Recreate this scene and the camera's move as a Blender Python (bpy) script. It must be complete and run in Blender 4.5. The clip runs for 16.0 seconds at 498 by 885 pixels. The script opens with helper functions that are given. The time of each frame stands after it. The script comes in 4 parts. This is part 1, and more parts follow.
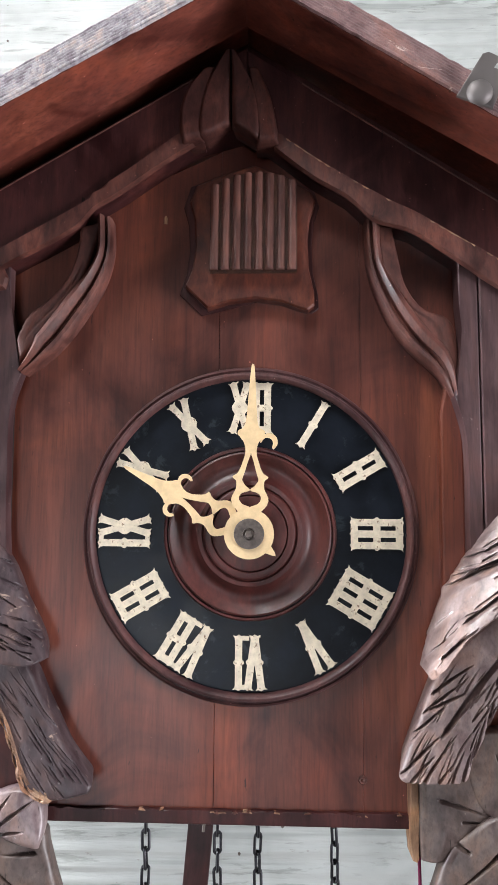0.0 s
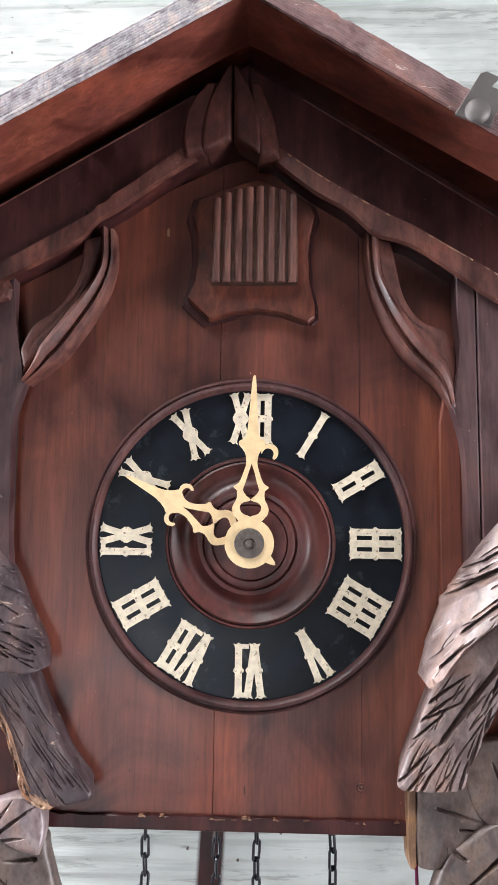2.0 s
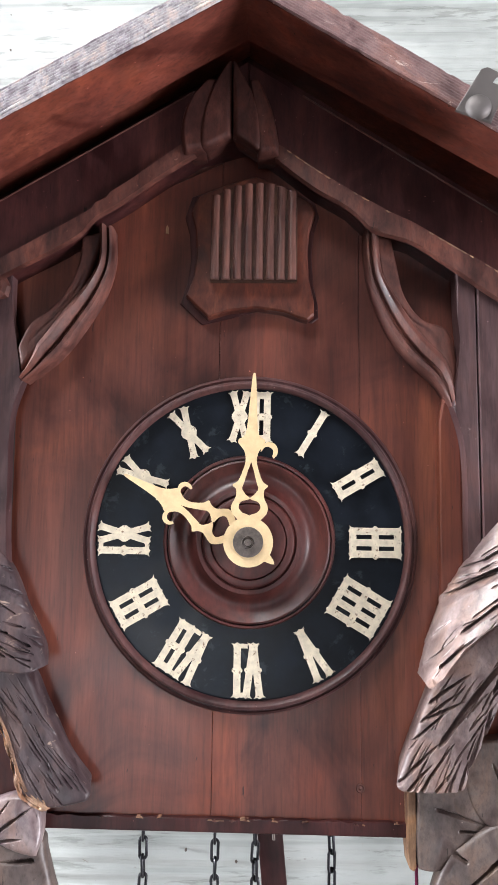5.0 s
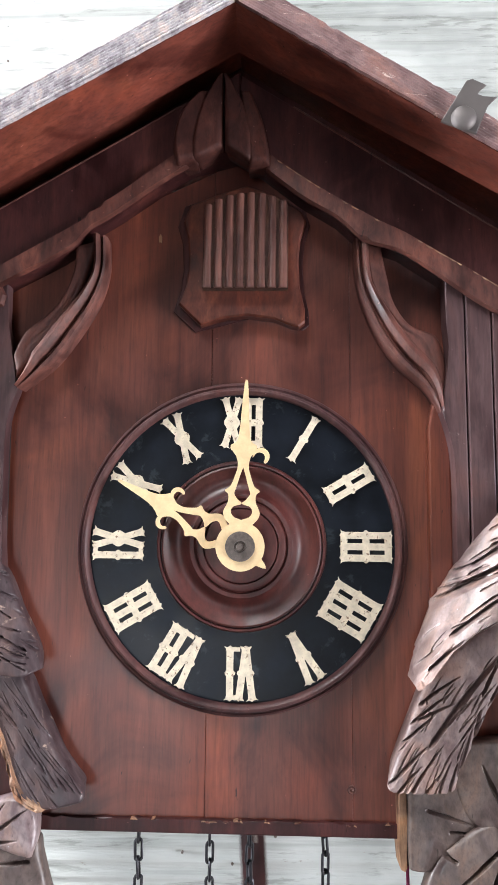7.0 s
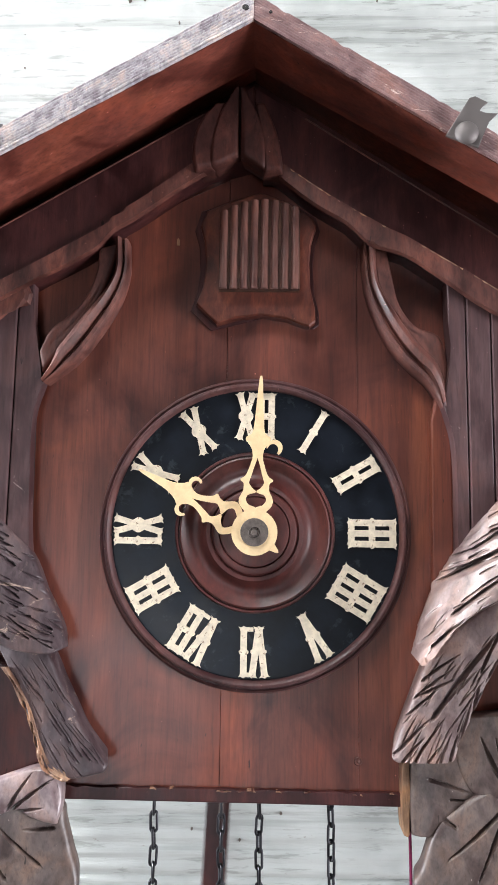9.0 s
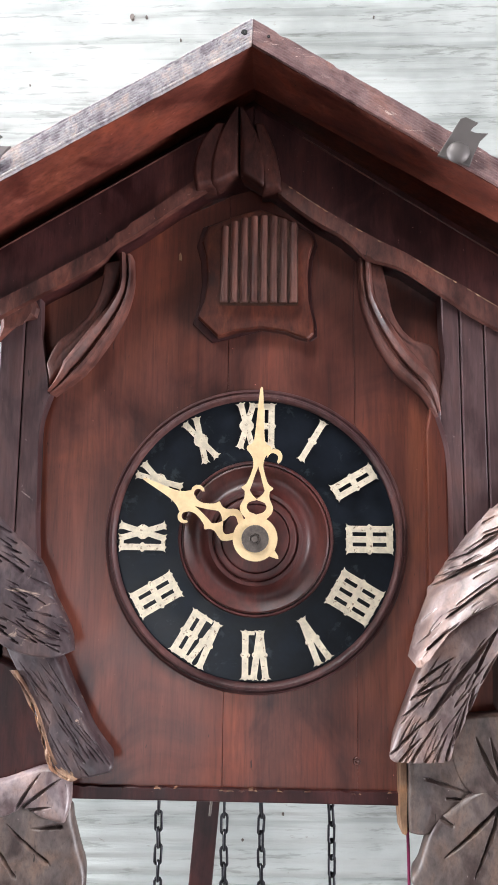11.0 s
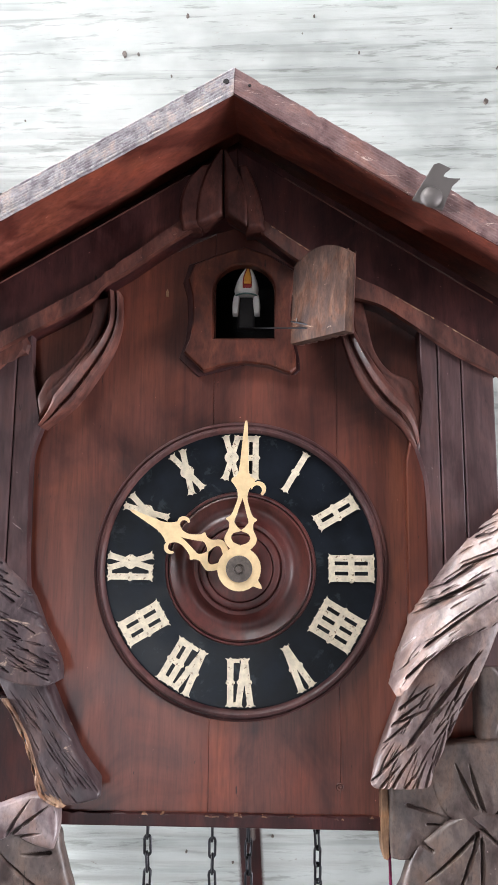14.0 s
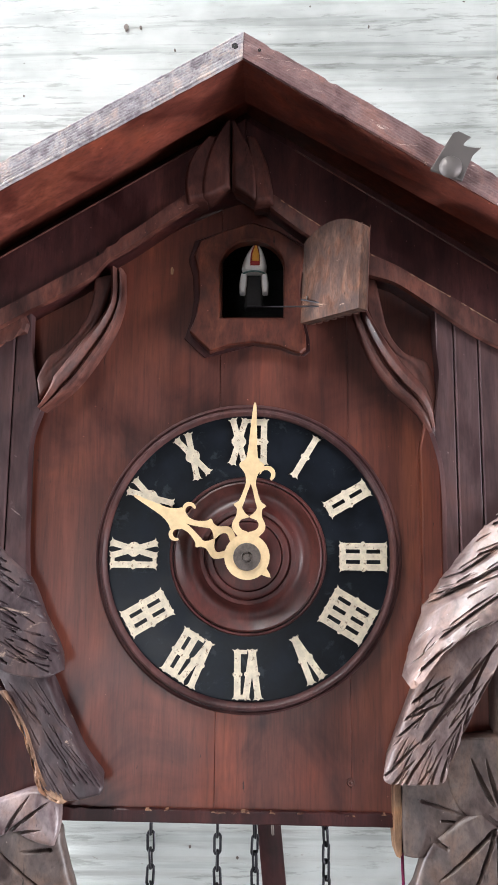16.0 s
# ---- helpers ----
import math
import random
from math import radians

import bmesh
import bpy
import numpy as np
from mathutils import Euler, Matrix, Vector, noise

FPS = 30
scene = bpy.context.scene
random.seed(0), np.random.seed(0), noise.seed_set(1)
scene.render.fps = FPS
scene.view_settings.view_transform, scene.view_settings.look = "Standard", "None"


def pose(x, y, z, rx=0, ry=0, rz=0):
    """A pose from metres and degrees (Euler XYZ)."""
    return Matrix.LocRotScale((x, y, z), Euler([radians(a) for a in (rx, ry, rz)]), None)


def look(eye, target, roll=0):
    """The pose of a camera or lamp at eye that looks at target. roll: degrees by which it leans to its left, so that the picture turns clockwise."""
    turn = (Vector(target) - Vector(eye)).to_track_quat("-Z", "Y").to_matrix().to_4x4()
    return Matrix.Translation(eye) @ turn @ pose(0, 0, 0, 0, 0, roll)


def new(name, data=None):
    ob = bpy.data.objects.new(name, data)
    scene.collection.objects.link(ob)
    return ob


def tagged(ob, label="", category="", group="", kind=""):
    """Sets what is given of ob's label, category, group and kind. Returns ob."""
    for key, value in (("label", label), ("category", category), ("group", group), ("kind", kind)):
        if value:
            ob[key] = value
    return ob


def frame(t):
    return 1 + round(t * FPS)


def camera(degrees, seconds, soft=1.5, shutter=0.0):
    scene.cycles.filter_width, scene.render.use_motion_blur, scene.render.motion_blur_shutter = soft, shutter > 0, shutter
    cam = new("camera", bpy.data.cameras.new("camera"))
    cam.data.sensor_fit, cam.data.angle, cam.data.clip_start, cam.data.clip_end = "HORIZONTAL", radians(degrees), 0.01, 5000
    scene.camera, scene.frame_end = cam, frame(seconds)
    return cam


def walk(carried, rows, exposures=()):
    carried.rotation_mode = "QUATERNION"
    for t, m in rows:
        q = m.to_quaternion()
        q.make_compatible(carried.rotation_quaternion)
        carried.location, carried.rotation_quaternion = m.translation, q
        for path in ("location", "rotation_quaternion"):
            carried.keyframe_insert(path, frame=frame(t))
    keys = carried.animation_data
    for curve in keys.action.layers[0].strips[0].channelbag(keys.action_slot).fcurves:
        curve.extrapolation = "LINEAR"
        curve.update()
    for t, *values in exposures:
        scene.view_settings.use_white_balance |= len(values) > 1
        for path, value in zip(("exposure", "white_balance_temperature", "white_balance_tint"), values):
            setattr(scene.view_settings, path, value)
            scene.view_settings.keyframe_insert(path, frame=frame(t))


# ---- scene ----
cam = camera(41.2, 16.0, shutter=0.5)
METRES, EYE, TILT, LEAN, TURN = 0.127, 1.5132, 6.0, 0.0, 1.8
ROWS = [
    (0.0, 0.0, 0.0, 0.0, 0.0, 0.0, -0.0),
    (0.5, -0.0091, 0.0104, 0.012, 0.03, -0.0, -0.14),
    (1.0, -0.0135, -0.0026, 0.0134, 0.1, 0.15, -0.25),
    (1.5, -0.0056, -0.0253, 0.0156, -0.05, 0.28, -0.27),
    (2.0, -0.0074, -0.0335, 0.0239, -0.11, 0.36, -0.24),
    (2.5, -0.0103, -0.0451, 0.0263, -0.13, 0.43, -0.26),
    (3.0, -0.0199, -0.0502, 0.0096, -0.19, 0.36, -0.36),
    (3.5, -0.0379, -0.0324, -0.0052, -0.17, 0.23, -0.44),
    (4.0, -0.0331, -0.0106, 0.0015, -0.08, 0.18, -0.47),
    (4.5, -0.0285, -0.008, 0.0033, -0.07, 0.29, -0.41),
    (5.0, -0.006, -0.0163, 0.0132, -0.17, 0.45, -0.3),
    (7.5, 0.0334, -0.0829, 0.0246, 0.04, 0.86, -0.08),
    (8.0, 0.015, -0.1753, -0.03, -0.44, 0.96, -0.2),
    (8.5, -0.0262, -0.217, -0.013, -0.59, 0.86, -0.32),
    (9.0, -0.0495, -0.2118, -0.0149, -0.55, 0.79, -0.39),
    (11.5, -0.0307, -0.3369, 0.0112, -0.27, 1.17, -0.12),
    (12.0, 0.0052, -0.3809, 0.0025, -0.45, 1.16, -0.19),
    (12.5, 0.0227, -0.4174, 0.0412, -0.33, 1.39, -0.11),
    (13.0, 0.0557, -0.4333, 0.0987, -0.28, 1.73, -0.04),
    (13.5, 0.0461, -0.3947, 0.102, -0.1, 1.98, 0.05),
    (14.0, 0.0377, -0.3834, 0.0995, -0.1, 2.03, 0.09),
    (14.5, 0.0347, -0.3552, 0.0926, -0.06, 1.93, 0.11),
    (15.0, 0.0172, -0.3312, 0.0731, -0.06, 1.76, 0.04),
    (15.5, 0.0068, -0.3011, 0.0621, -0.11, 1.55, -0.04),
    (16.0, -0.0017, -0.2677, 0.0621, -0.2, 1.41, -0.05),
]
walk(cam, [(t, pose(0.0105, -0.3332, EYE, TILT, LEAN, TURN) @ pose(METRES * x, METRES * y, METRES * z, 90 + pitch, roll, yaw)) for t, x, y, z, yaw, pitch, roll in ROWS],
     exposures=[(0.0, 0.06), (1.5, 0.12), (3.0, 0.2), (5.0, 0.24), (8.0, 0.31), (9.0, 0.24), (11.5, 0.2), (12.0, 0.2), (12.5, 0.02), (13.0, 0.08), (16.0, 0.12)])


# ---- light ----
world = bpy.data.worlds.new("sky")
scene.world = world
world.use_nodes = True
wn = world.node_tree.nodes
sky = wn.new("ShaderNodeTexSky")
sky.sky_type, sky.sun_disc = "NISHITA", False
sky.sun_elevation, sky.sun_rotation = radians(35), radians(60)
wn["Background"].inputs["Strength"].default_value = 0.1
world.node_tree.links.new(sky.outputs[0], wn["Background"].inputs["Color"])


def window_light(name, eye, target, width, height, watts, colour):
    lamp = bpy.data.lights.new(name, "AREA")
    lamp.shape, lamp.size, lamp.size_y, lamp.energy, lamp.color = "RECTANGLE", width, height, watts, colour
    ob = new(name, lamp)
    ob.matrix_basis = look(eye, target)
    return ob


window_light("daylight_above", (-0.54, -0.66, 2.63), (-0.54, -0.66, 0.0), 0.66, 0.56, 30.0, (0.97, 0.955, 0.97))
window_light("daylight_door", (-0.70, -3.97, 0.65), (-0.70, 0.0, 0.65), 0.9, 1.15, 30.0, (0.88, 0.92, 1.0))
window_light("daylight_left", (-1.97, -0.03, 1.56), (0.0, -0.03, 1.56), 0.26, 0.5, 140.0, (0.91, 0.94, 1.0))
window_light("daylight_right", (2.97, -1.20, 0.85), (0.0, -1.20, 0.85), 1.3, 1.2, 160.0, (0.95, 0.938, 1.0))


# ---- materials ----
def material(name):
    m = bpy.data.materials.new(name)
    m.use_nodes = True
    return m, m.node_tree.nodes, m.node_tree.links, m.node_tree.nodes["Principled BSDF"]


def ramp(nodes, stops):
    r = nodes.new("ShaderNodeValToRGB")
    while len(r.color_ramp.elements) < len(stops):
        r.color_ramp.elements.new(0.5)
    for e, (p, c) in zip(r.color_ramp.elements, stops):
        e.position, e.color = p, (*c, 1)
    return r


def noise_at(nodes, links, scale3, detail=5.0, rough=0.6, distortion=0.0, coord="Object"):
    tc, mp, n = nodes.new("ShaderNodeTexCoord"), nodes.new("ShaderNodeMapping"), nodes.new("ShaderNodeTexNoise")
    mp.inputs["Scale"].default_value = scale3
    n.inputs["Scale"].default_value, n.inputs["Detail"].default_value = 1.0, detail
    n.inputs["Roughness"].default_value, n.inputs["Distortion"].default_value = rough, distortion
    links.new(tc.outputs[coord], mp.inputs["Vector"])
    links.new(mp.outputs[0], n.inputs["Vector"])
    return n


def mixed(nodes, links, kind, fac, a, b):
    m = nodes.new("ShaderNodeMix")
    m.data_type, m.blend_type = "RGBA", kind
    for key, v in ((0, fac), (6, a), (7, b)):
        if hasattr(v, "is_linked"):
            links.new(v, m.inputs[key])
        else:
            m.inputs[key].default_value = v if key == 0 else (*v, 1)
    return m.outputs[2]


def bumped(nodes, links, bsdf, heights, strength, distance):
    last = None
    for h, s, d in zip(heights, strength, distance):
        b = nodes.new("ShaderNodeBump")
        b.inputs["Strength"].default_value, b.inputs["Distance"].default_value = s, d
        links.new(h, b.inputs["Height"])
        if last:
            links.new(last, b.inputs["Normal"])
        last = b.outputs[0]
    links.new(last, bsdf.inputs["Normal"])


def wood(name, dark, mid, light, rough=0.38, grain=(260, 260, 14), coat=0.25, blotch=28.0, relief=0.25, worn=None, wear=0.66, spec=0.5, coat_rough=0.3, patina=0.0):
    """Stained, varnished wood: long grain, blotches of stain, fine scratches, and wear in a paler tone."""
    m, nodes, links, bsdf = material(name)
    g = noise_at(nodes, links, grain, 6, 0.65, 0.6)
    fine = noise_at(nodes, links, tuple(6 * v for v in grain), 4, 0.7)
    b = noise_at(nodes, links, (blotch, blotch, blotch * 0.6), 4, 0.6, 0.8)
    c = ramp(nodes, [(0.3, dark), (0.52, mid), (0.75, light)])
    links.new(g.outputs[0], c.inputs[0])
    stain = ramp(nodes, [(0.36, (0.50, 0.46, 0.50)), (0.50, (0.95, 1, 1.02)), (0.66, (1.28, 1.15, 1.02))])
    links.new(b.outputs[0], stain.inputs[0])
    col = mixed(nodes, links, "MULTIPLY", 0.9, c.outputs[0], stain.outputs[0])
    pore = ramp(nodes, [(0.34, (0.62, 0.60, 0.60)), (0.5, (1, 1, 1)), (0.7, (1.16, 1.16, 1.16))])
    links.new(fine.outputs[0], pore.inputs[0])
    col = mixed(nodes, links, "MULTIPLY", 0.75, col, pore.outputs[0])
    if patina:
        p = noise_at(nodes, links, (17, 17, 12), 5, 0.62, 0.9)
        tone = ramp(nodes, [(0.34, (0.42, 0.34, 0.36)), (0.46, (0.86, 0.84, 0.86)), (0.54, (1.02, 1.02, 1.0)), (0.70, (1.36, 1.36, 1.08))])
        links.new(p.outputs[0], tone.inputs[0])
        col = mixed(nodes, links, "MULTIPLY", patina, col, tone.outputs[0])
    fleck = noise_at(nodes, links, (520, 520, 420), 2, 0.5)
    dot = ramp(nodes, [(0.762, (0, 0, 0)), (0.785, (1, 1, 1))])
    links.new(fleck.outputs[0], dot.inputs[0])
    col = mixed(nodes, links, "MIX", dot.outputs[0], col, tuple(min(0.6, 2.2 * v + 0.06) for v in light))
    nick = noise_at(nodes, links, (330, 330, 70), 3, 0.6, 0.4)
    cut = ramp(nodes, [(0.70, (0, 0, 0)), (0.735, (1, 1, 1))])
    links.new(nick.outputs[0], cut.inputs[0])
    col = mixed(nodes, links, "MIX", cut.outputs[0], col, tuple(0.35 * v for v in dark))
    if worn:
        w = noise_at(nodes, links, (grain[0] * 0.35, grain[1] * 0.35, max(grain[2] * 2.0, 60)), 8, 0.72, 1.2)
        mask = ramp(nodes, [(wear, (0, 0, 0)), (wear + 0.05, (1, 1, 1))])
        links.new(w.outputs[0], mask.inputs[0])
        col = mixed(nodes, links, "MIX", mask.outputs[0], col, worn)
    links.new(col, bsdf.inputs["Base Color"])
    rr = ramp(nodes, [(0.3, (rough * 0.75,) * 3), (0.7, (min(1, rough * 1.4),) * 3)])
    links.new(b.outputs[0], rr.inputs[0])
    links.new(rr.outputs[0], bsdf.inputs["Roughness"])
    bsdf.inputs["Specular IOR Level"].default_value = spec
    bsdf.inputs["Coat Weight"].default_value, bsdf.inputs["Coat Roughness"].default_value = coat, coat_rough
    bumped(nodes, links, bsdf, (g.outputs[0], fine.outputs[0]), (relief, relief * 0.7), (0.0006, 0.0003))
    return m


PANEL = wood("stained_panel_wood", (0.078, 0.0185, 0.0115), (0.128, 0.0330, 0.0205), (0.190, 0.056, 0.034), 0.40, (95, 95, 6), 0.35, 13, 0.05, (0.25, 0.10, 0.06), 0.75, 0.45, 0.32, 1.0)
FRAME = wood("dark_frame_wood", (0.026, 0.0072, 0.0076), (0.050, 0.0140, 0.0140), (0.086, 0.0270, 0.0250), 0.42, (90, 90, 12), 0.1, 45, 0.3, (0.22, 0.13, 0.1), 0.69, 0.32, 0.3, 0.6)
POST = wood("scuffed_post_wood", (0.041, 0.0170, 0.0180), (0.070, 0.0320, 0.0330), (0.112, 0.0610, 0.0610), 0.5, (110, 110, 12), 0.15, 32, 0.3, (0.27, 0.21, 0.19), 0.665)
FINIAL = wood("matte_finial_wood", (0.028, 0.009, 0.008), (0.064, 0.021, 0.017), (0.115, 0.042, 0.033), 0.55, (90, 90, 40), 0.0, 60, 0.35, (0.2, 0.1, 0.07), 0.70, 0.3)
PORCH = wood("reddish_porch_wood", (0.045, 0.011, 0.007), (0.105, 0.027, 0.016), (0.20, 0.062, 0.036), 0.42, (90, 90, 30), 0.25, 70, 0.3, (0.28, 0.15, 0.1), 0.68, 0.35, 0.3, 0.8)
TRIM = wood("carved_trim_wood", (0.045, 0.0135, 0.0100), (0.100, 0.0320, 0.0235), (0.175, 0.0650, 0.0480), 0.55, (90, 90, 30), 0.0, 60, 0.3, (0.3, 0.18, 0.13), 0.69)
SOFFIT = wood("red_soffit_wood", (0.110, 0.026, 0.017), (0.165, 0.042, 0.028), (0.235, 0.068, 0.047), 0.5, (12, 100, 100), 0.08, 30, 0.1, (0.26, 0.11, 0.07), 0.74, 0.4, 0.3, 0.7)
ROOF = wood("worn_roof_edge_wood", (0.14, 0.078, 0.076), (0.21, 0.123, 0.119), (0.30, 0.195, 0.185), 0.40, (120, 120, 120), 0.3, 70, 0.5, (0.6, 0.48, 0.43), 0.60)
# left edge: sawn wood made paler and bluer to carry the light it catches
SAWN_LIT = wood("sawn_lit_roof_edge_wood", (0.42, 0.385, 0.40), (0.57, 0.53, 0.545), (0.70, 0.67, 0.68), 0.42, (120, 120, 120), 0.2, 150, 0.5, (0.72, 0.66, 0.64), 0.64)
DISC = wood("turned_disc_wood", (0.045, 0.0100, 0.0090), (0.074, 0.0165, 0.0140), (0.110, 0.0280, 0.0230), 0.46, (90, 90, 30), 0.12, 40, 0.06)
RIM = wood("dull_rim_wood", (0.046, 0.017, 0.017), (0.080, 0.030, 0.029), (0.115, 0.048, 0.046), 0.58, (90, 90, 30), 0.0, 40, 0.1)
# right bird's wing and tail, paled for the light on that side
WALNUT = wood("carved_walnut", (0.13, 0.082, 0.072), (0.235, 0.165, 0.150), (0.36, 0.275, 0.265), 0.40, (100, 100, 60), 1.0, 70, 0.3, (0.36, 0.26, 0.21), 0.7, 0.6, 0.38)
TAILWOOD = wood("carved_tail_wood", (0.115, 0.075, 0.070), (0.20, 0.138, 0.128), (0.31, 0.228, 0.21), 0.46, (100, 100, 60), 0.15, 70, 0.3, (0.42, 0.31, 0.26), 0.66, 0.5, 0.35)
CURLWOOD = wood("curled_leaf_wood", (0.16, 0.115, 0.112), (0.25, 0.185, 0.182), (0.34, 0.265, 0.26), 0.42, (80, 80, 50), 0.2, 60, 0.2, (0.36, 0.26, 0.21), 0.74)
# left bird's darker copy: its shade is put into the colour, scratches are wear
SHADED_BIRD = wood("shaded_bird_wood", (0.036, 0.023, 0.026), (0.066, 0.044, 0.048), (0.108, 0.076, 0.079), 0.48, (130, 130, 40), 0.12, 70, 0.4, (0.34, 0.25, 0.20), 0.585)
DUSKY = wood("grey_carved_walnut", (0.066, 0.045, 0.039), (0.110, 0.077, 0.067), (0.16, 0.118, 0.102), 0.46, (100, 100, 60), 0.12, 70, 0.35, (0.3, 0.2, 0.15), 0.70)
RAW = wood("raw_broken_wood", (0.24, 0.13, 0.07), (0.38, 0.22, 0.13), (0.5, 0.33, 0.21), 0.7, (200, 200, 20), 0.0, 60, 0.5)
SPLIT = wood("splintered_wood", (0.12, 0.06, 0.04), (0.24, 0.13, 0.08), (0.42, 0.27, 0.17), 0.6, (160, 160, 60), 0.0, 120, 0.6)
DOOR = wood("worn_brown_door_wood", (0.032, 0.016, 0.011), (0.068, 0.033, 0.023), (0.130, 0.070, 0.049), 0.75, (160, 160, 50), 0.0, 110, 0.5, (0.32, 0.22, 0.16), 0.63, 0.25)
RIDGE = wood("ridged_door_wood", (0.055, 0.019, 0.014), (0.112, 0.042, 0.031), (0.19, 0.082, 0.062), 0.45, (110, 110, 16), 0.15, 60, 0.4)
DARK = wood("black_brown_wood", (0.006, 0.004, 0.004), (0.010, 0.007, 0.006), (0.018, 0.012, 0.010), 0.65, (150, 150, 12), 0.05, 60, 0.4)


def plain(name, colour, rough, metal=0.0, vary=0.25, scale=300, dirt=None, dirt_at=0.66, relief=0.1):
    m, nodes, links, bsdf = material(name)
    n = noise_at(nodes, links, (scale,) * 3, 5, 0.65)
    lo, hi = tuple(v * (1 - vary) for v in colour), tuple(min(1, v * (1 + vary)) for v in colour)
    r = ramp(nodes, [(0.35, lo), (0.65, hi)])
    links.new(n.outputs[0], r.inputs[0])
    col = r.outputs[0]
    if dirt:
        d = noise_at(nodes, links, (scale * 1.6,) * 3, 6, 0.7, 0.5)
        mask = ramp(nodes, [(dirt_at, (0, 0, 0)), (dirt_at + 0.06, (1, 1, 1))])
        links.new(d.outputs[0], mask.inputs[0])
        col = mixed(nodes, links, "MIX", mask.outputs[0], col, dirt)
    links.new(col, bsdf.inputs["Base Color"])
    rr = ramp(nodes, [(0.3, (rough * 0.8,) * 3), (0.7, (min(1, rough * 1.25),) * 3)])
    links.new(n.outputs[0], rr.inputs[0])
    links.new(rr.outputs[0], bsdf.inputs["Roughness"])
    bsdf.inputs["Metallic"].default_value = metal
    bumped(nodes, links, bsdf, (n.outputs[0],), (relief,), (0.0004,))
    return m


BONE = plain("aged_bone", (0.70, 0.62, 0.48), 0.5, 0, 0.16, 260, (0.2, 0.12, 0.07), 0.585)
HAND = plain("ivory_hand", (0.74, 0.55, 0.31), 0.42, 0, 0.1, 220, (0.4, 0.25, 0.1), 0.7)
INK = plain("blue_black_lacquer", (0.0040, 0.0062, 0.0105), 0.36, 0, 0.5, 48, (0.020, 0.027, 0.032), 0.585, 0.05)
INK.node_tree.nodes["Principled BSDF"].inputs["Specular IOR Level"].default_value = 0.22
STEEL = plain("dull_steel", (0.17, 0.155, 0.15), 0.6, 0.75, 0.12, 120, (0.2, 0.15, 0.12), 0.72)
WASHER = plain("tarnished_metal", (0.12, 0.10, 0.088), 0.5, 0.4, 0.3, 500)
IRON = plain("blackened_iron", (0.03, 0.03, 0.035), 0.4, 0.7, 0.3, 600)
WHITE = plain("white_bird_paint", (0.78, 0.77, 0.74), 0.45, 0, 0.06, 400, (0.5, 0.48, 0.44), 0.7)
ORANGE = plain("orange_bill_paint", (0.78, 0.36, 0.05), 0.4, 0, 0.12, 400)
RED = plain("dark_red_paint", (0.32, 0.012, 0.01), 0.45, 0, 0.2, 400)
BLACK = plain("dull_black", (0.012, 0.011, 0.011), 0.7, 0, 0.3, 300)
TEAL = plain("teal_paint_line", (0.12, 0.22, 0.2), 0.5, 0, 0.2, 400)
CORD = plain("magenta_cord", (0.18, 0.012, 0.06), 0.8, 0, 0.3, 900)
PLASTER = plain("dark_room_wood", (0.05, 0.044, 0.040), 0.8, 0, 0.05, 4)
BOARDS = wood("room_floor_boards", (0.05, 0.03, 0.02), (0.08, 0.05, 0.032), (0.11, 0.07, 0.045), 0.5, (3, 40, 40), 0.1, 3, 0.1)


def painted_boards():
    """Rough boards under old pale paint: long horizontal ridges with their shade in the colour, flaking and stains."""
    m, nodes, links, bsdf = material("old_painted_boards")
    ridge = noise_at(nodes, links, (26, 26, 210), 6, 0.66, 0.25)
    broad = noise_at(nodes, links, (9, 9, 88), 5, 0.6, 0.3)
    speck = noise_at(nodes, links, (110, 110, 240), 5, 0.72)
    cloud = noise_at(nodes, links, (9, 9, 14), 4, 0.6)
    base = ramp(nodes, [(0.34, (0.34, 0.365, 0.35)), (0.5, (0.45, 0.48, 0.462)), (0.68, (0.52, 0.55, 0.53))])
    links.new(cloud.outputs[0], base.inputs[0])
    # thin dark dashes colour in the shade along the fine ridges
    line = ramp(nodes, [(0.35, (0.58, 0.58, 0.56)), (0.43, (1, 1, 1))])
    links.new(ridge.outputs[0], line.inputs[0])
    col = mixed(nodes, links, "MULTIPLY", 0.75, base.outputs[0], line.outputs[0])
    # soft grey lines paint the long ridges' shadows, with slightly paler crests
    long_ridge = noise_at(nodes, links, (3.5, 3.5, 92), 3, 0.55, 0.15)
    ridge_shade = ramp(nodes, [(0.36, (0.70, 0.71, 0.70)), (0.44, (1, 1, 1)), (0.60, (1, 1, 1)), (0.68, (1.08, 1.08, 1.07))])
    links.new(long_ridge.outputs[0], ridge_shade.inputs[0])
    col = mixed(nodes, links, "MULTIPLY", 0.8, col, ridge_shade.outputs[0])
    chip = ramp(nodes, [(0.66, (0, 0, 0)), (0.69, (1, 1, 1))])
    links.new(speck.outputs[0], chip.inputs[0])
    col = mixed(nodes, links, "MIX", chip.outputs[0], col, (0.36, 0.36, 0.33))
    links.new(col, bsdf.inputs["Base Color"])
    bsdf.inputs["Roughness"].default_value = 0.6
    bumped(nodes, links, bsdf, (long_ridge.outputs[0], broad.outputs[0], ridge.outputs[0], speck.outputs[0]), (0.8, 0.9, 0.5, 0.4), (0.003, 0.0016, 0.0010, 0.0007))
    return m


WALL = painted_boards()


